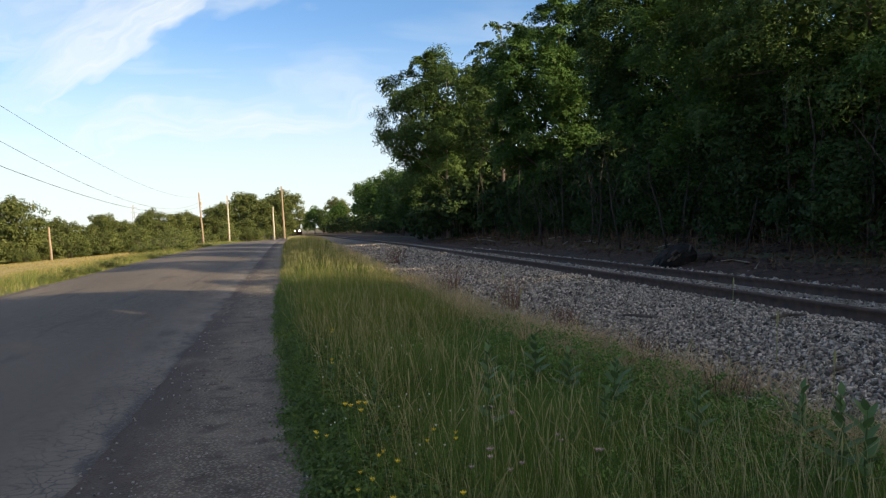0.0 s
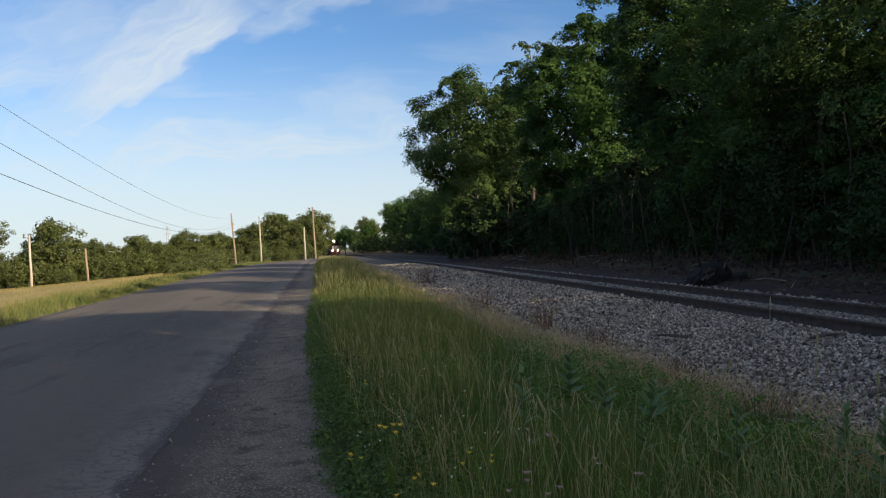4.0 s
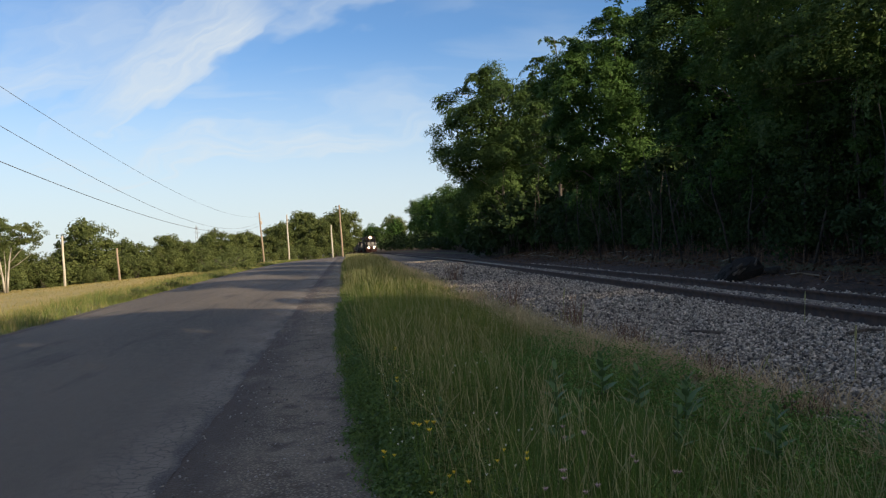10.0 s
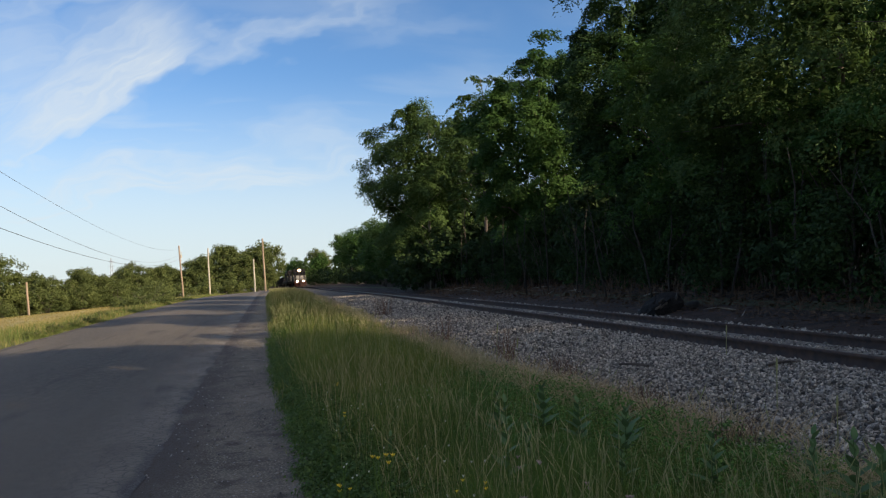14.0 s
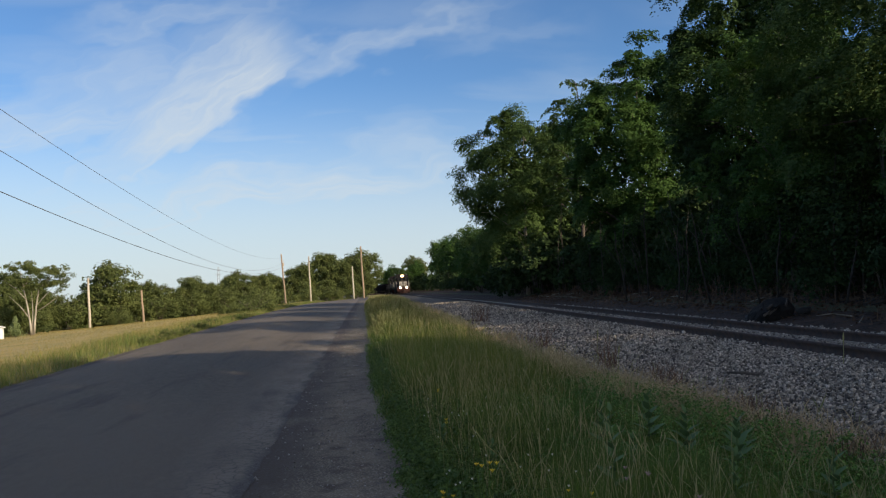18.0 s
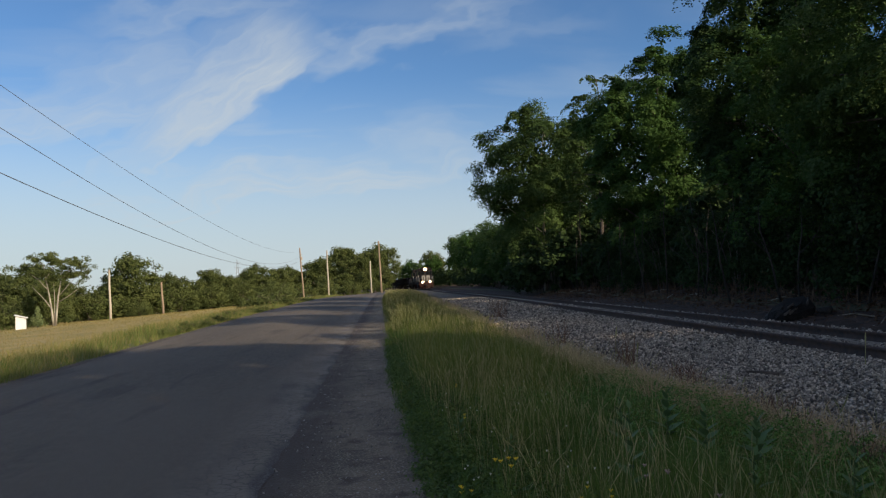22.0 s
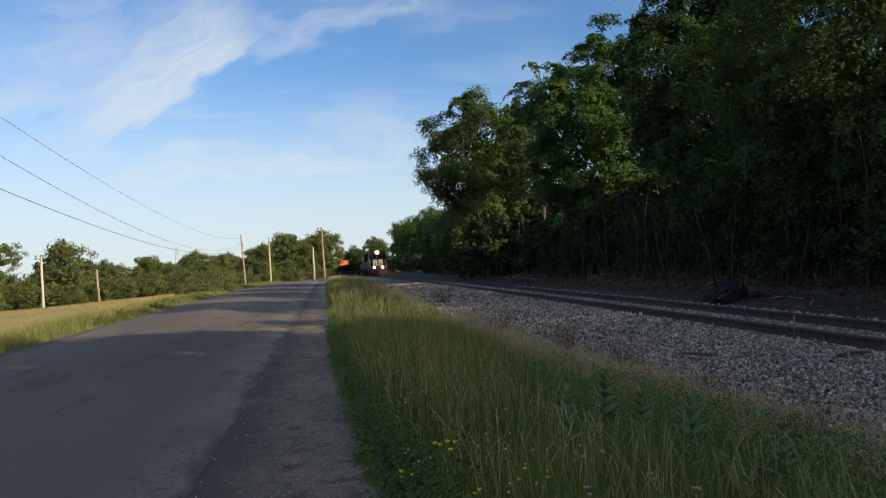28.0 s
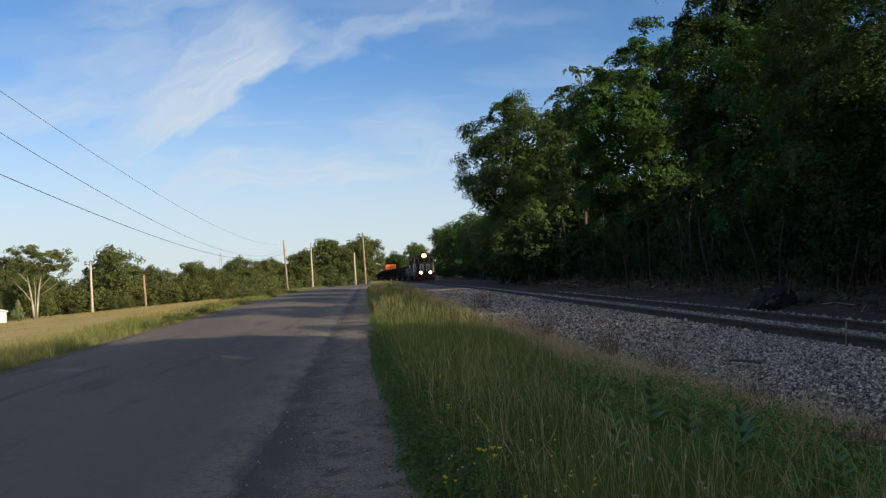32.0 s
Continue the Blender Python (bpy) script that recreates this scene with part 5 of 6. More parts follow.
def build_barn():
    x, y = -58, 121
    b = empty("barn", pose(x, y, ground_z(x, y), 0, 0, 25), "distant barn with a maroon roof behind the trees", "barn")
    wall = plain("weathered barn boards", (0.2, 0.17, 0.15), 0.8, scale=1.0)
    roof = plain("maroon roof", (0.16, 0.05, 0.05), 0.6, c2=(0.11, 0.04, 0.04), scale=1.0)
    bm = bmesh.new()
    v = [bm.verts.new(q) for q in ((-4, -3, -0.3), (4, -3, -0.3), (4, 3, -0.3), (-4, 3, -0.3), (-4, -3, 2.2), (4, -3, 2.2), (4, 3, 2.2), (-4, 3, 2.2), (-4, 0, 3.8), (4, 0, 3.8))]
    for q in ((0, 1, 5, 4), (2, 3, 7, 6), (1, 2, 6, 9, 5), (3, 0, 4, 8, 7)):
        bm.faces.new([v[i] for i in q])
    part("wall", bm, wall, b)
    for side in (-1, 1):
        bm = bmesh.new()
        box(bm, (-4.4, -0.05, 0), (4.4, 3.6, 0.1), 0.02, Matrix.Rotation(math.pi if side < 0 else 0, 4, "Z") @ pose(0, 0, 3.85, -28, 0, 0))
        part("roof", bm, roof, b)
    bm = bmesh.new()
    box(bm, (-1.2, -3.08, 0), (1.2, -3.0, 2.0), 0.02)
    part("door", bm, roof, b)


build_barn()


# ---- small things ----
def stone_shape(seed, rough=False):
    """A crushed stone, uneven, one across."""
    rng = np.random.default_rng(seed)
    if rough:
        v = np.array([(x, y, z) for x in (-1, 1) for y in (-1, 1) for z in (-1, 1)]) * 0.36
        f = np.array([(0, 1, 3), (0, 3, 2), (4, 6, 7), (4, 7, 5), (0, 4, 5), (0, 5, 1), (2, 3, 7), (2, 7, 6), (0, 2, 6), (0, 6, 4), (1, 5, 7), (1, 7, 3)])
        return v * np.array((1.25, 0.95, 0.55)) * rng.uniform(0.7, 1.25, 3) + rng.normal(0, 0.13, v.shape), f
    g = (1 + 5 ** 0.5) / 2
    v = np.array([(-1, g, 0), (1, g, 0), (-1, -g, 0), (1, -g, 0), (0, -1, g), (0, 1, g), (0, -1, -g), (0, 1, -g), (g, 0, -1), (g, 0, 1), (-g, 0, -1), (-g, 0, 1)]) / 3.8
    f = np.array([(0, 11, 5), (0, 5, 1), (0, 1, 7), (0, 7, 10), (0, 10, 11), (1, 5, 9), (5, 11, 4), (11, 10, 2), (10, 7, 6), (7, 1, 8),
                  (3, 9, 4), (3, 4, 2), (3, 2, 6), (3, 6, 8), (3, 8, 9), (4, 9, 5), (2, 4, 11), (6, 2, 10), (8, 6, 7), (9, 8, 1)])
    v = v * rng.uniform(0.65, 1.25, 3) + rng.normal(0, 0.07, v.shape)
    return v, f


def scatter_stones(name, x, y, size, seed, material, lift=0.3):
    rng = np.random.default_rng(seed)
    n = len(x)
    shapes = [stone_shape(seed * 31 + k, True)[0] for k in range(12)]
    f = stone_shape(1, True)[1]
    base = np.stack([shapes[k] for k in rng.integers(0, 12, n)])
    q = rng.normal(size=(n, 4))
    q /= np.linalg.norm(q, axis=1)[:, None]
    w, i, j, k = q.T
    rot = np.stack([1 - 2 * (j * j + k * k), 2 * (i * j - k * w), 2 * (i * k + j * w), 2 * (i * j + k * w), 1 - 2 * (i * i + k * k), 2 * (j * k - i * w),
                    2 * (i * k - j * w), 2 * (j * k + i * w), 1 - 2 * (i * i + j * j)], 1).reshape(n, 3, 3)
    v = np.einsum("nij,nvj->nvi", rot, base) * size[:, None, None]
    at = np.stack([x, y, land_z(x, y) + size * lift * rng.uniform(0.2, 1.2, n)], 1)
    vs = (v + at[:, None]).reshape(-1, 3)
    fs = (np.arange(n)[:, None, None] * 8 + f[None]).reshape(-1, 3)
    return part_of(name, mesh_np(name, vs, fs), material)


def build_stones():
    rng = np.random.default_rng(71)
    bed = bpy.data.objects["ballast_bed"]
    out = []
    for y0, y1, n, s0 in ((3.5, 13, 27000, 0.041), (13, 28, 14000, 0.06), (28, 60, 7500, 0.085)):
        y = rng.uniform(y0, y1, n)
        a, b = foot_x(y) - 0.1, track_x(y) - 0.86
        x = a + (b - a) * rng.random(n)
        out.append((x, y, s0 * rng.uniform(0.55, 1.25, n)))
    y = rng.uniform(-8, 3.5, 1800)
    out.append((foot_x(y) + (track_x(y) - 0.86 - foot_x(y)) * rng.random(len(y)), y, rng.uniform(0.03, 0.07, len(y))))
    y = rng.uniform(5, 40, 2600)
    out.append((track_x(y) + rng.uniform(0.86, 2.3, len(y)), y, rng.uniform(0.05, 0.1, len(y))))
    y = rng.uniform(5, 40, 4200)
    out.append((track_x(y) + rng.uniform(-0.62, 0.62, len(y)), y, rng.uniform(0.03, 0.06, len(y))))
    x, y, s = (np.concatenate(c) for c in zip(*out))
    r = scatter_stones("ballast_stones", x, y, s, 5, BALLAST)
    r.parent = bed
    tagged(r, "grey crushed stones heaped beside the track", kind="stuff")
    # loose stones that can be told apart
    kinds = []
    for k in range(8):
        v, f = stone_shape(400 + k)
        kinds.append(mesh_np("stone", v, f))
    for k in range(300):
        yy = rng.uniform(4.5, 10.0)
        xx = rng.uniform(float(foot_x(yy)), float(track_x(yy)) - 1.2)
        o = part_of("stone", kinds[k % 8], BALLAST, bed)
        s = rng.uniform(0.035, 0.055)
        o.matrix_world = pose(xx, yy, ground_z(xx, yy) + s * 0.5, *rng.uniform(0, 360, 3))
        o.scale = (s, s, s)
    # pebbles strewn on the shoulder
    n = 9000
    y = 3.2 + 24 * rng.random(n) ** 1.6
    u = rng.random(n)
    x = road_right(y) - 0.1 + (grass_edge(y) + 0.2 - road_right(y)) * u ** 0.8
    r = scatter_stones("pebbles", x, y, rng.uniform(0.006, 0.024, n), 6, PEBBLE, 0.9)
    tagged(r, "small pale pebbles on the gravel shoulder", "pebbles", kind="stuff")
    # the rock step in the bank
    rock = empty("rock_ledge", pose(9.75, 19.1, ground_z(9.75, 19.1)), "broken grey rock ledge over a dark hollow in the bank", "rock")
    for k, (dx, dy, dz, sx, sy, sz, t) in enumerate(((-0.3, 0.5, 0.02, 1.1, 1.2, 0.22, 8), (0.1, 0.7, 0.16, 1.2, 1.1, 0.22, -6), (0.5, 0.9, 0.3, 1.1, 1.0, 0.25, 4), (0.8, -0.2, 0.3, 0.9, 0.8, 0.3, 15), (0.3, -0.9, 0.05, 0.7, 0.6, 0.25, 30))):
        v, f = stone_shape(500 + k)
        o = part_of("slab", mesh_np("slab", v * np.array((sx, sy, sz)) * 0.6, f), SLAB, rock)
        o.matrix_basis = pose(dx, dy, dz, 6, -8, t)


def build_hollow():
    """A black lump with jagged splinters, standing in for a dark hollow in the bank."""
    log = empty("fallen_log", pose(9.8, 19.35, ground_z(9.8, 19.35) - 0.08, 0, 0, 28), "black lump standing in for a shaded hollow in the bank", "log")
    rng = random.Random(88)
    bm = bmesh.new()
    rings = []
    for k, (x, r, z) in enumerate(((-0.62, 0.1, 0.05), (-0.5, 0.24, 0.12), (-0.15, 0.33, 0.22), (0.25, 0.36, 0.3), (0.6, 0.3, 0.36), (0.72, 0.16, 0.38), (0.45, 0.08, 0.34))):
        rings.append([bm.verts.new((x + rng.uniform(-0.06, 0.06), r * math.cos(a) * 1.2, z + r * math.sin(a) * rng.uniform(0.75, 1.2))) for a in (2 * math.pi * m / 11 for m in range(11))])
    for r0, r1 in zip(rings, rings[1:]):
        for m in range(11):
            bm.faces.new((r0[m], r0[(m + 1) % 11], r1[(m + 1) % 11], r1[m]))
    bm.faces.new(rings[0][::-1])
    bm.faces.new(rings[-1])
    part("trunk", bm, HOLLOW_BLACK, log)
    for k in range(9):
        bm = bmesh.new()
        x, z = rng.uniform(-0.75, 0.35), rng.uniform(0.25, 0.5)
        ln = rng.uniform(0.18, 0.5)
        tube(bm, [(x, -0.32 + rng.uniform(-0.1, 0.1), z), (x + ln * 0.5, -0.3, z + rng.uniform(0, 0.1)), (x + ln, -0.22, z + rng.uniform(0.02, 0.2))], [0.035, 0.028, 0.008], 5)
        part("splinter", bm, rng.choice((HOLLOW_BLACK, BARK, PALE_BARK)), log)


# the hollow's darkness is put into this near-black colour
HOLLOW_BLACK = plain("black of the hollow", (0.008, 0.007, 0.006), 1.0, c2=(0.018, 0.014, 0.012), scale=6.0, bump_d=0.02)
build_hollow()
PEBBLE = stone_material("pebble", (0.12, 0.105, 0.092), (0.38, 0.345, 0.31))
SLAB = stone_material("grey ledge rock", (0.03, 0.025, 0.022), (0.075, 0.066, 0.058))
build_stones()


def build_litter():
    rng = np.random.default_rng(72)
    n = 9000
    y = 8 + 50 * rng.random(n) ** 1.4
    x = track_x(y) + 2.0 + 4.5 * rng.random(n)
    z = land_z(x, y) + 0.03
    c = np.stack([x, y, z], 1)
    u = rng.normal(size=(n, 3)) * np.array((1, 1, 0.3))
    u /= np.linalg.norm(u, axis=1)[:, None]
    v = np.cross(u, np.array((0, 0, 1.0)) + rng.normal(0, 0.3, (n, 3)))
    s = rng.uniform(0.03, 0.075, n) * (1 + y / 40)
    a, b = u * s[:, None], v * (s * 0.5)[:, None]
    vs = np.stack([c - a, c + b, c + a, c - b], 1).reshape(-1, 3)
    o = part_of("leaf_litter", mesh_np("leaf_litter", vs, np.arange(n * 4).reshape(-1, 4)), DEAD_LEAF)
    tagged(o, "brown fallen leaves on the bank", "leaf litter", kind="stuff")
    # dead stems standing on the bank
    n = 1500
    y = 9 + 45 * rng.random(n) ** 1.3
    x = track_x(y) + 2.6 + 4.2 * rng.random(n)
    o = scatter_blades("dead_stems", np.stack([x, y, land_z(x, y) - 0.02], 1), rng.uniform(0.15, 0.9, n) * np.clip((x - track_x(y) - 1.8) / 3, 0.3, 1), rng.uniform(0.006, 0.014, n) * (1 + y / 30), 0.5, DEAD_LEAF, 77)
    tagged(o, "brown dead stems standing on the bank", "dead stems", kind="stuff")
    r2 = random.Random(73)
    for k in range(26):
        y = r2.uniform(9, 55)
        x = float(track_x(y)) + r2.uniform(2.5, 5.2)
        bm = bmesh.new()
        ln = r2.uniform(0.5, 1.8)
        tube(bm, [(0, 0, 0), (ln * 0.5, r2.uniform(-0.1, 0.1), r2.uniform(0, 0.12)), (ln, r2.uniform(-0.2, 0.2), r2.uniform(0, 0.2))], [0.02, 0.016, 0.006], 5)
        o = part("fallen_branch", bm, r2.choice((BARK, PALE_BARK)))
        o.matrix_world = pose(x, y, ground_z(x, y) + 0.04, 0, 0, r2.uniform(0, 360))
        tagged(o, "thin fallen branch on the bank", "branch", "fallen branches")
    # slim bare stems at the wood's edge
    edge_stems = [(float(track_x(w)) + r2.uniform(3.9, 5.6), w, r2.uniform(2.0, 4.6), r2.uniform(-14, 14), r2.uniform(0, 360), DARK_BARK) for w in np.linspace(14, 68, 17) + np.array([r2.uniform(-1.5, 1.5) for _ in range(17)])]
    for x, y, h, lean, turn, m in ((11.4, 35, 3.2, -8, 20, DARK_BARK), (11.8, 30, 3, 3, 0, DARK_BARK), (12.4, 20.5, 4, -5, 90, DARK_BARK), (12.2, 17.8, 4.5, 3, 50, DARK_BARK),
                                   (11.3, 26, 3.5, 9, 140, DARK_BARK), (12.6, 39, 4, 4, 10, DARK_BARK), (12.9, 52, 6, 2, 60, DARK_BARK), (11.5, 23, 3.0, -12, 10, DARK_BARK), *edge_stems):
        s = empty("sapling", pose(x, y, ground_z(x, y), 0, lean, turn), "slim bare stem at the dark wood edge", "sapling", "saplings at the wood edge")
        bm = bmesh.new()
        tube(bm, [(0, 0, -0.1), (0.05, 0.05, h * 0.4), (-0.05, 0.1, h * 0.75), (0, 0, h)], [0.036, 0.028, 0.02, 0.008], 7)
        part("trunk", bm, m, s, smooth=True)
        bm = bmesh.new()
        tube(bm, [(0, 0, h * 0.5), (-0.4, 0.1, h * 0.68), (-0.6, 0.1, h * 0.85)], [0.02, 0.015, 0.006], 6)
        part("branch", bm, m, s)


DEAD_LEAF = leafy("dead leaves", (0.15, 0.088, 0.052), (0.08, 0.046, 0.028), (0.2, 0.13, 0.085), 0.9, 0.1)
build_litter()


def build_seed_heads():
    """Grass stalks with brownish heads above the green."""
    rng = np.random.default_rng(74)
    n = 4200
    y = np.concatenate([2.4 + 26 * rng.random(2400) ** 1.7, 26 + 90 * rng.random(1800) ** 1.3])
    y = np.where(np.arange(n) % 4 == 0, 2.2 + 8 * rng.random(n), y)
    ge, ft = grass_edge(y), np.maximum(foot_x(y), grass_edge(y) + 0.6)
    u = rng.random(n)
    x = ge + 0.15 + (ft - ge - 0.2) * u
    z = land_z(x, y)
    low = np.clip(1.4 - np.abs(y - 7.0) / 3.2, 0, 1) * np.clip((u - 0.33) / 0.16, 0, 1)
    h = rng.uniform(0.42, 0.78, n) * np.clip(0.55 + 1.2 * (1 - u), 0.55, 1) * np.where(rng.random(n) < 0.85, 1 - 0.72 * low, 1)
    w = rng.uniform(0.0006, 0.0012, n) * (1 + y / 10) * np.where(rng.random(n) < 0.05, 1.5, 1)
    lean = rng.normal(0, 0.09, (n, 2))
    p0 = np.stack([x, y, z], 1)
    p1 = p0 + np.stack([lean[:, 0] * 0.9, lean[:, 1] * 0.9, h * 0.84], 1)
    p2 = p0 + np.stack([lean[:, 0] * 1.1, lean[:, 1] * 1.15, h * 0.92], 1)
    p3 = p0 + np.stack([lean[:, 0] * 1.3, lean[:, 1] * 1.3, h], 1)
    vs, fs = [], []
    rings = ((p0, w), (p1, w * 0.8), (p2, w * 2.4), (p3, w * 0.5))
    for p, r in rings:
        for a in (0, 2.09, 4.19):
            vs.append(p + np.stack([r * math.cos(a), r * math.sin(a), np.zeros(n)], 1))
    vs = np.stack(vs, 1).reshape(-1, 3)
    f = []
    for k in range(3):
        for j in range(3):
            f.append((k * 3 + j, k * 3 + (j + 1) % 3, k * 3 + 3 + (j + 1) % 3, k * 3 + 3 + j))
    fs = (np.arange(n)[:, None, None] * 12 + np.array(f)[None]).reshape(-1, 4)
    o = part_of("seed_stalks", mesh_np("seed_stalks", vs, fs), SEED)
    tagged(o, "tan grass stalks with ripe seed heads", "grass", kind="stuff")


SEED = leafy("ripe seed heads", (0.26, 0.26, 0.1), (0.46, 0.39, 0.21), (0.22, 0.25, 0.09), 0.7, 0.2)
build_seed_heads()


def build_flower(x, y, z, heads, colour, size, spread, label, seed):
    rng = random.Random(seed)
    fl = empty("wildflower", pose(x, y, ground_z(x, y)), label, "wildflower", "wildflowers in the grass")
    top = z - ground_z(x, y)
    for k in range(heads):
        a, r = rng.uniform(0, 6.3), spread * rng.random() ** 0.5
        tip = Vector((r * math.cos(a), r * math.sin(a), top + rng.uniform(-0.06, 0.03)))
        bm = bmesh.new()
        tube(bm, [(0, 0, 0), (tip.x * 0.4, tip.y * 0.4, tip.z * 0.6), tip], [0.003, 0.0025, 0.002], 4)
        part("stem", bm, GRASS, fl)
        bm = bmesh.new()
        c = bm.verts.new(tip + Vector((0, 0, 0.004)))
        ring = []
        for j in range(12):
            t = 2 * math.pi * j / 12
            q = size * (1.0 if j % 2 else 0.6)
            ring.append(bm.verts.new(tip + Vector((q * math.cos(t), q * math.sin(t) - 0.2 * size, 0.012 if j % 2 else 0.004))))
        low = bm.verts.new(tip - Vector((0, 0, size * 0.5)))
        for j in range(12):
            bm.faces.new((c, ring[j], ring[(j + 1) % 12]))
            bm.faces.new((low, ring[(j + 1) % 12], ring[j]))
        part("flower_head", bm, colour, fl)


YELLOW = plain("yellow petals", (0.85, 0.62, 0.03), 0.6, c2=(0.75, 0.5, 0.02), scale=20)
PINK = plain("clover pink", (0.42, 0.29, 0.26), 0.7, c2=(0.32, 0.22, 0.2), scale=30)
CREAM = plain("cream petals", (0.75, 0.72, 0.6), 0.7, c2=(0.65, 0.62, 0.5), scale=30)
for k, (x, y, z, heads, size, spread) in enumerate(((0.34, 4.23, 0.52, 5, 0.017, 0.07), (0.2, 4.79, 0.27, 4, 0.015, 0.05), (0.4, 3.7, 0.42, 2, 0.013, 0.04), (0.52, 3.7, 0.43, 1, 0.016, 0.02), (0.3, 3.5, 0.4, 3, 0.012, 0.06),
                                              (0.7, 3.2, 0.42, 1, 0.016, 0.02), (0.4, 3.1, 0.4, 2, 0.014, 0.03), (0.7, 3.9, 0.44, 2, 0.012, 0.05), (0.82, 3.8, 0.44, 2, 0.012, 0.05), (0.36, 3.6, 0.3, 1, 0.012, 0.02),
                                              (0.42, 3.4, 0.3, 1, 0.012, 0.02), (0.42, 8.1, 0.42, 2, 0.016, 0.06), (0.4, 6.3, 0.42, 2, 0.016, 0.08))):
    build_flower(x, y, z, heads, YELLOW, size, spread, "small yellow flowers in the tall grass", 80 + k)
for k, (x, y, z) in enumerate(((1.1, 3.8, 0.52), (0.84, 3.42, 0.5), (0.8, 3.3, 0.48), (1.2, 3.5, 0.52), (1.0, 4.0, 0.52), (0.9, 3.1, 0.5), (1.35, 3.3, 0.5))):
    build_flower(x, y, z, 2, PINK, 0.015, 0.05, "dusty pink clover heads in the grass", 120 + k)
_rng = random.Random(140)
for k in range(34):
    y = _rng.uniform(3.6, 8.5)
    x = _rng.uniform(0.15, 1.3)
    build_flower(x, y, ground_z(x, y) + _rng.uniform(0.3, 0.46), _rng.choice((1, 1, 2)), CREAM, 0.008, 0.05, "tiny cream flowers in the grass", 150 + k)


def build_weed(x, y, h, leaves, size, seed):
    """A broad-leaved weed: an upright stem with paired leaves."""
    rng = random.Random(seed)
    w = empty("broadleaf_weed", pose(x, y, ground_z(x, y), 0, 0, rng.uniform(0, 360)), "broad leaved green weed standing in the grass", "weed", "weeds in the grass")
    bm = bmesh.new()
    tube(bm, [(0, 0, 0), (0.01, 0, h * 0.5), (0, 0.01, h)], [0.007, 0.006, 0.003], 6)
    part("stem", bm, WEED, w)
    for k in range(leaves):
        u = (k + 1) / leaves
        a = k * 2.0 + rng.uniform(-0.3, 0.3)
        ln = size * (1.1 - 0.6 * u) * rng.uniform(0.85, 1.15)
        bm = bmesh.new()
        m = Matrix.Translation((0, 0, h * (0.25 + 0.75 * u))) @ Matrix.Rotation(a, 4, "Z") @ Matrix.Rotation(-0.5 - 0.6 * u, 4, "Y")
        rows = []
        for i in range(6):
            t = i / 5
            hw = ln * 0.22 * math.sin(math.pi * (0.08 + 0.9 * t) ** 0.8) + 0.001
            xx, zz = ln * t, -0.22 * ln * t * t
            rows.append([bm.verts.new(m @ Vector((xx, s * hw, zz + abs(s) * 0.12 * hw))) for s in (-1, 0, 1)])
        for r0, r1 in zip(rows, rows[1:]):
            for j in range(2):
                bm.faces.new((r0[j], r0[j + 1], r1[j + 1], r1[j]))
        part("leaf", bm, WEED, w, smooth=True)


WEED = leafy("weed leaves", (0.1, 0.17, 0.06), (0.12, 0.19, 0.075), (0.09, 0.15, 0.05), 0.5, 0.25)
for k, (x, y, h, n, s) in enumerate(((1.22, 4.82, 0.64, 9, 0.2), (1.6, 6.3, 0.45, 10, 0.2), (2.05, 6.5, 0.45, 12, 0.24), (2.15, 5.95, 0.4, 12, 0.22), (2.45, 5.7, 0.36, 10, 0.22), (2.3, 5.4, 0.4, 10, 0.2), (2.75, 3.6, 0.5, 12, 0.24),
                                    (2.65, 3.3, 0.5, 12, 0.24), (1.9, 4.6, 0.4, 9, 0.17), (1.5, 5.3, 0.4, 8, 0.16), (2.4, 4.4, 0.42, 10, 0.2), (2.95, 4.2, 0.4, 10, 0.2), (0.6, 5.6, 0.35, 8, 0.14), (0.35, 6.8, 0.35, 8, 0.14))):
    build_weed(x, y, h * 1.05, n + 2, s * 0.72, 200 + k)


def dry_tuft(x, y, n, h, spread, material, label, seed):
    rng = np.random.default_rng(seed)
    p = np.stack([x + rng.normal(0, spread * 0.25, n), y + rng.normal(0, spread * 0.25, n), np.full(n, ground_z(x, y) - 0.01)], 1)
    o = scatter_blades("dry_tuft", p, rng.uniform(0.5, 1.15, n) * h, rng.uniform(0.003, 0.007, n) * (1 + y / 20), 0.45, material, seed, 0.5)
    tagged(o, label, "dry grass", "dry tufts at the ballast edge")


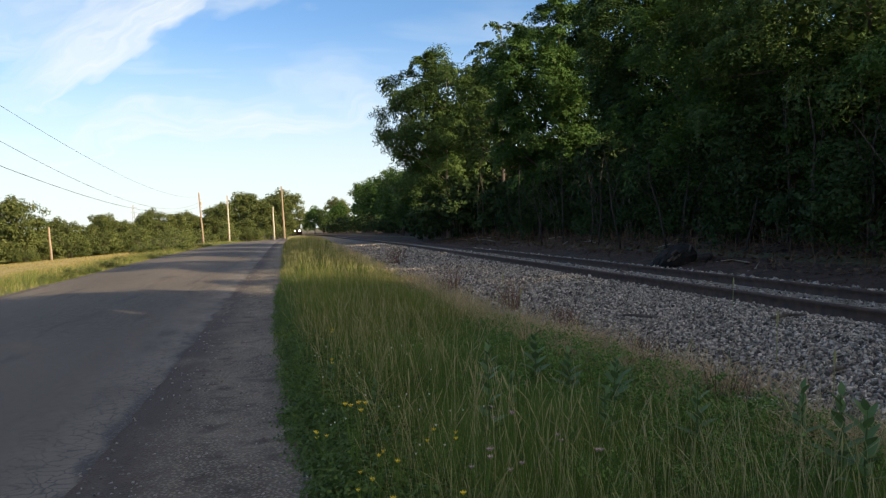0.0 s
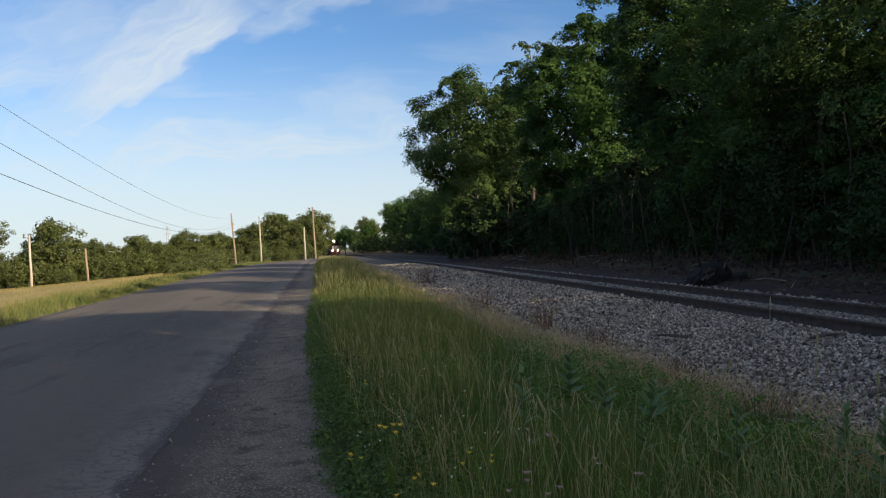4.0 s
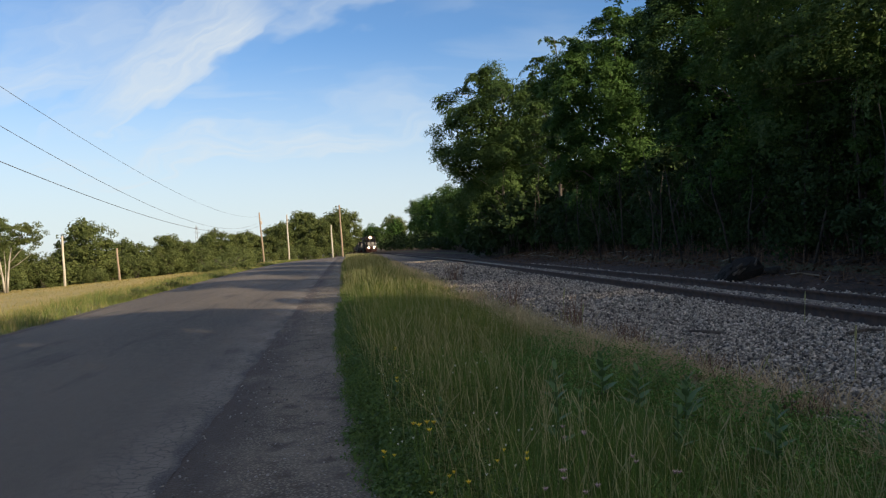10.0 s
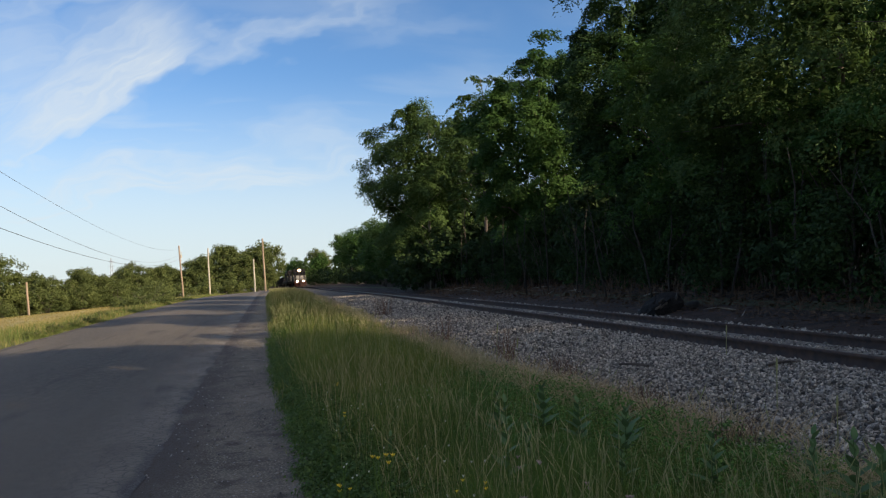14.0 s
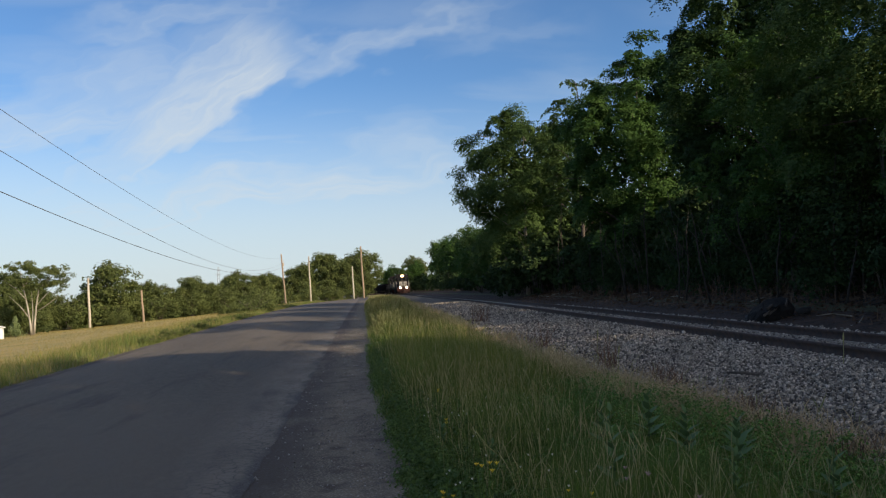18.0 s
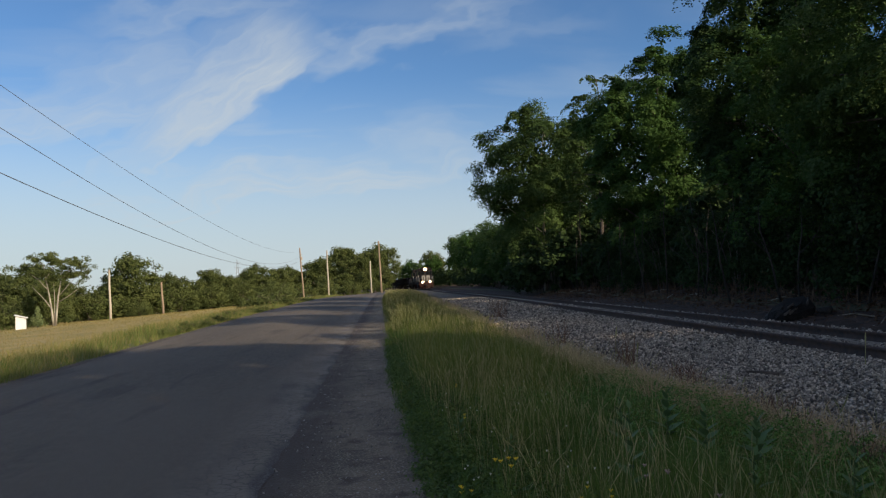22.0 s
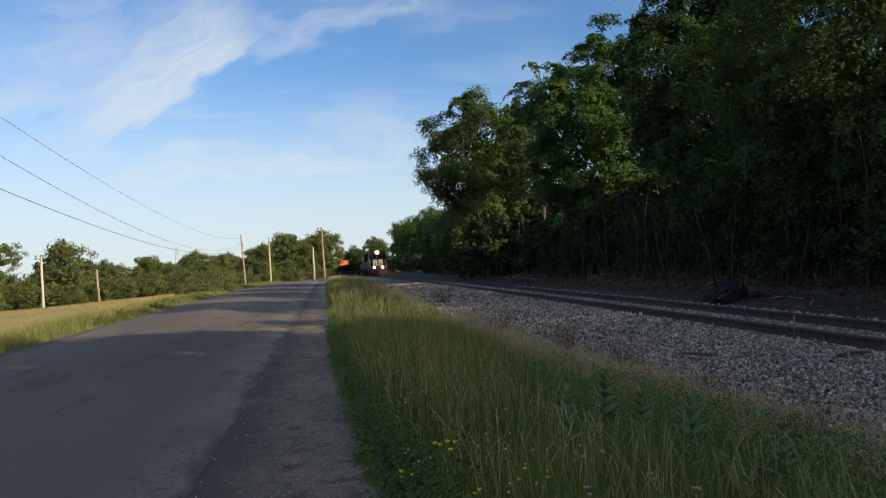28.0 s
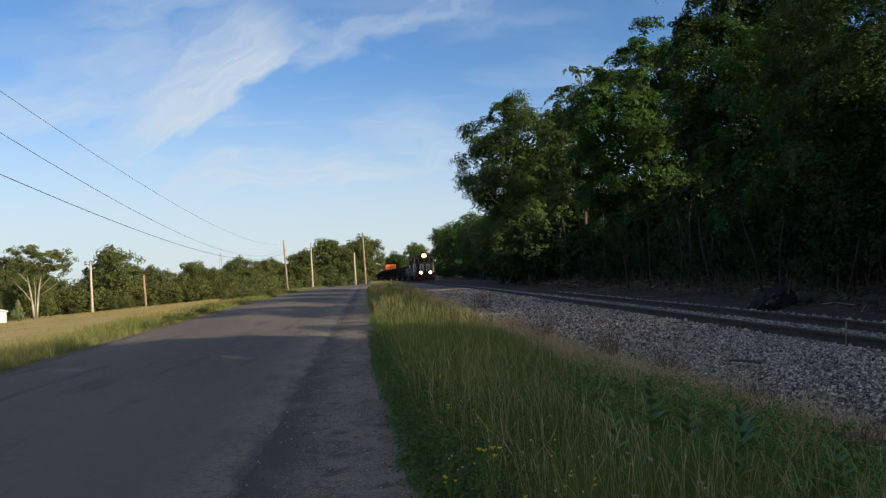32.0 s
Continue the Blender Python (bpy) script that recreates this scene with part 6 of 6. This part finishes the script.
RED_DRY = leafy("reddish dead stems", (0.16, 0.085, 0.055), (0.22, 0.13, 0.08), (0.13, 0.075, 0.05), 0.8, 0.1)
for k, (x, y, n, h, s, m) in enumerate(((2.66, 8.76, 70, 0.42, 0.2, GRASS_DRY), (3.0, 7.4, 60, 0.25, 0.3, GRASS_DRY), (2.5, 9.6, 80, 0.3, 0.45, GRASS_DRY), (2.75, 10.6, 80, 0.26, 0.5, GRASS_DRY), (2.6, 11.6, 70, 0.3, 0.5, GRASS_DRY), (2.7, 8.0, 70, 0.24, 0.45, GRASS_DRY), (3.45, 12.2, 60, 0.62, 0.3, RED_DRY), (3.3, 16.2, 50, 0.7, 0.4, RED_DRY), (3.8, 28, 50, 0.9, 0.6, RED_DRY),
                                        (3.5, 9.8, 60, 0.3, 0.4, RED_DRY), (3.6, 7.8, 50, 0.26, 0.35, RED_DRY), (3.3, 6.9, 40, 0.26, 0.3, RED_DRY), (3.3, 5.6, 40, 0.35, 0.3, RED_DRY), (2.9, 5.7, 50, 0.3, 0.3, GRASS_DRY), (3.5, 5.0, 30, 0.45, 0.3, GRASS_DRY),
                                        (3.1, 18, 60, 0.4, 0.6, GRASS_DRY), (2.8, 12.7, 70, 0.3, 0.5, GRASS_DRY), (3.7, 10.6, 40, 0.3, 0.4, RED_DRY), (3.1, 14.4, 60, 0.3, 0.5, GRASS_DRY))):
    dry_tuft(x, y, n, h, s, m, "dry straw tuft at the edge of the ballast" if m is GRASS_DRY else "reddish brown dead weed on the ballast", 300 + k)
# lone mullein stalks on the ballast
for x, y, h in ((5.9, 9.9, 0.42), (4.3, 6.5, 0.5), (3.9, 5.2, 0.4), (3.2, 10.9, 0.5), (3.4, 12.6, 0.6)):
    s = empty("dead_stalk", pose(x, y, ground_z(x, y), 0, 6, 40), "upright dead weed stalk on the ballast", "weed", "dead stalks")
    bm = bmesh.new()
    tube(bm, [(0, 0, -0.05), (0.01, 0, h * 0.6), (0.02, 0, h)], [0.005, 0.004, 0.002], 6)
    part("stem", bm, SEED, s)
    bm = bmesh.new()
    tube(bm, [(0.01, 0, h * 0.7), (0.015, 0, h * 0.85), (0.02, 0, h)], [0.006, 0.011, 0.004], 6)
    part("seed_head", bm, SEED, s)
for x, y, ln, t in ((5.5, 8.4, 0.5, 10), (4.3, 5.8, 0.3, 30), (3.3, 32, 1.2, 60), (4.6, 9.6, 0.4, 140)):
    bm = bmesh.new()
    tube(bm, [(0, 0, 0), (ln * 0.5, 0.02, 0.02), (ln, -0.02, 0.01)], [0.022, 0.02, 0.012], 6)
    o = part("stick", bm, BARK)
    o.matrix_world = pose(x, y, ground_z(x, y) + 0.05, 0, 0, t)
    tagged(o, "broken grey stick lying on the ballast", "stick", "sticks on the ballast")


def motions():
    move_train()


motions()
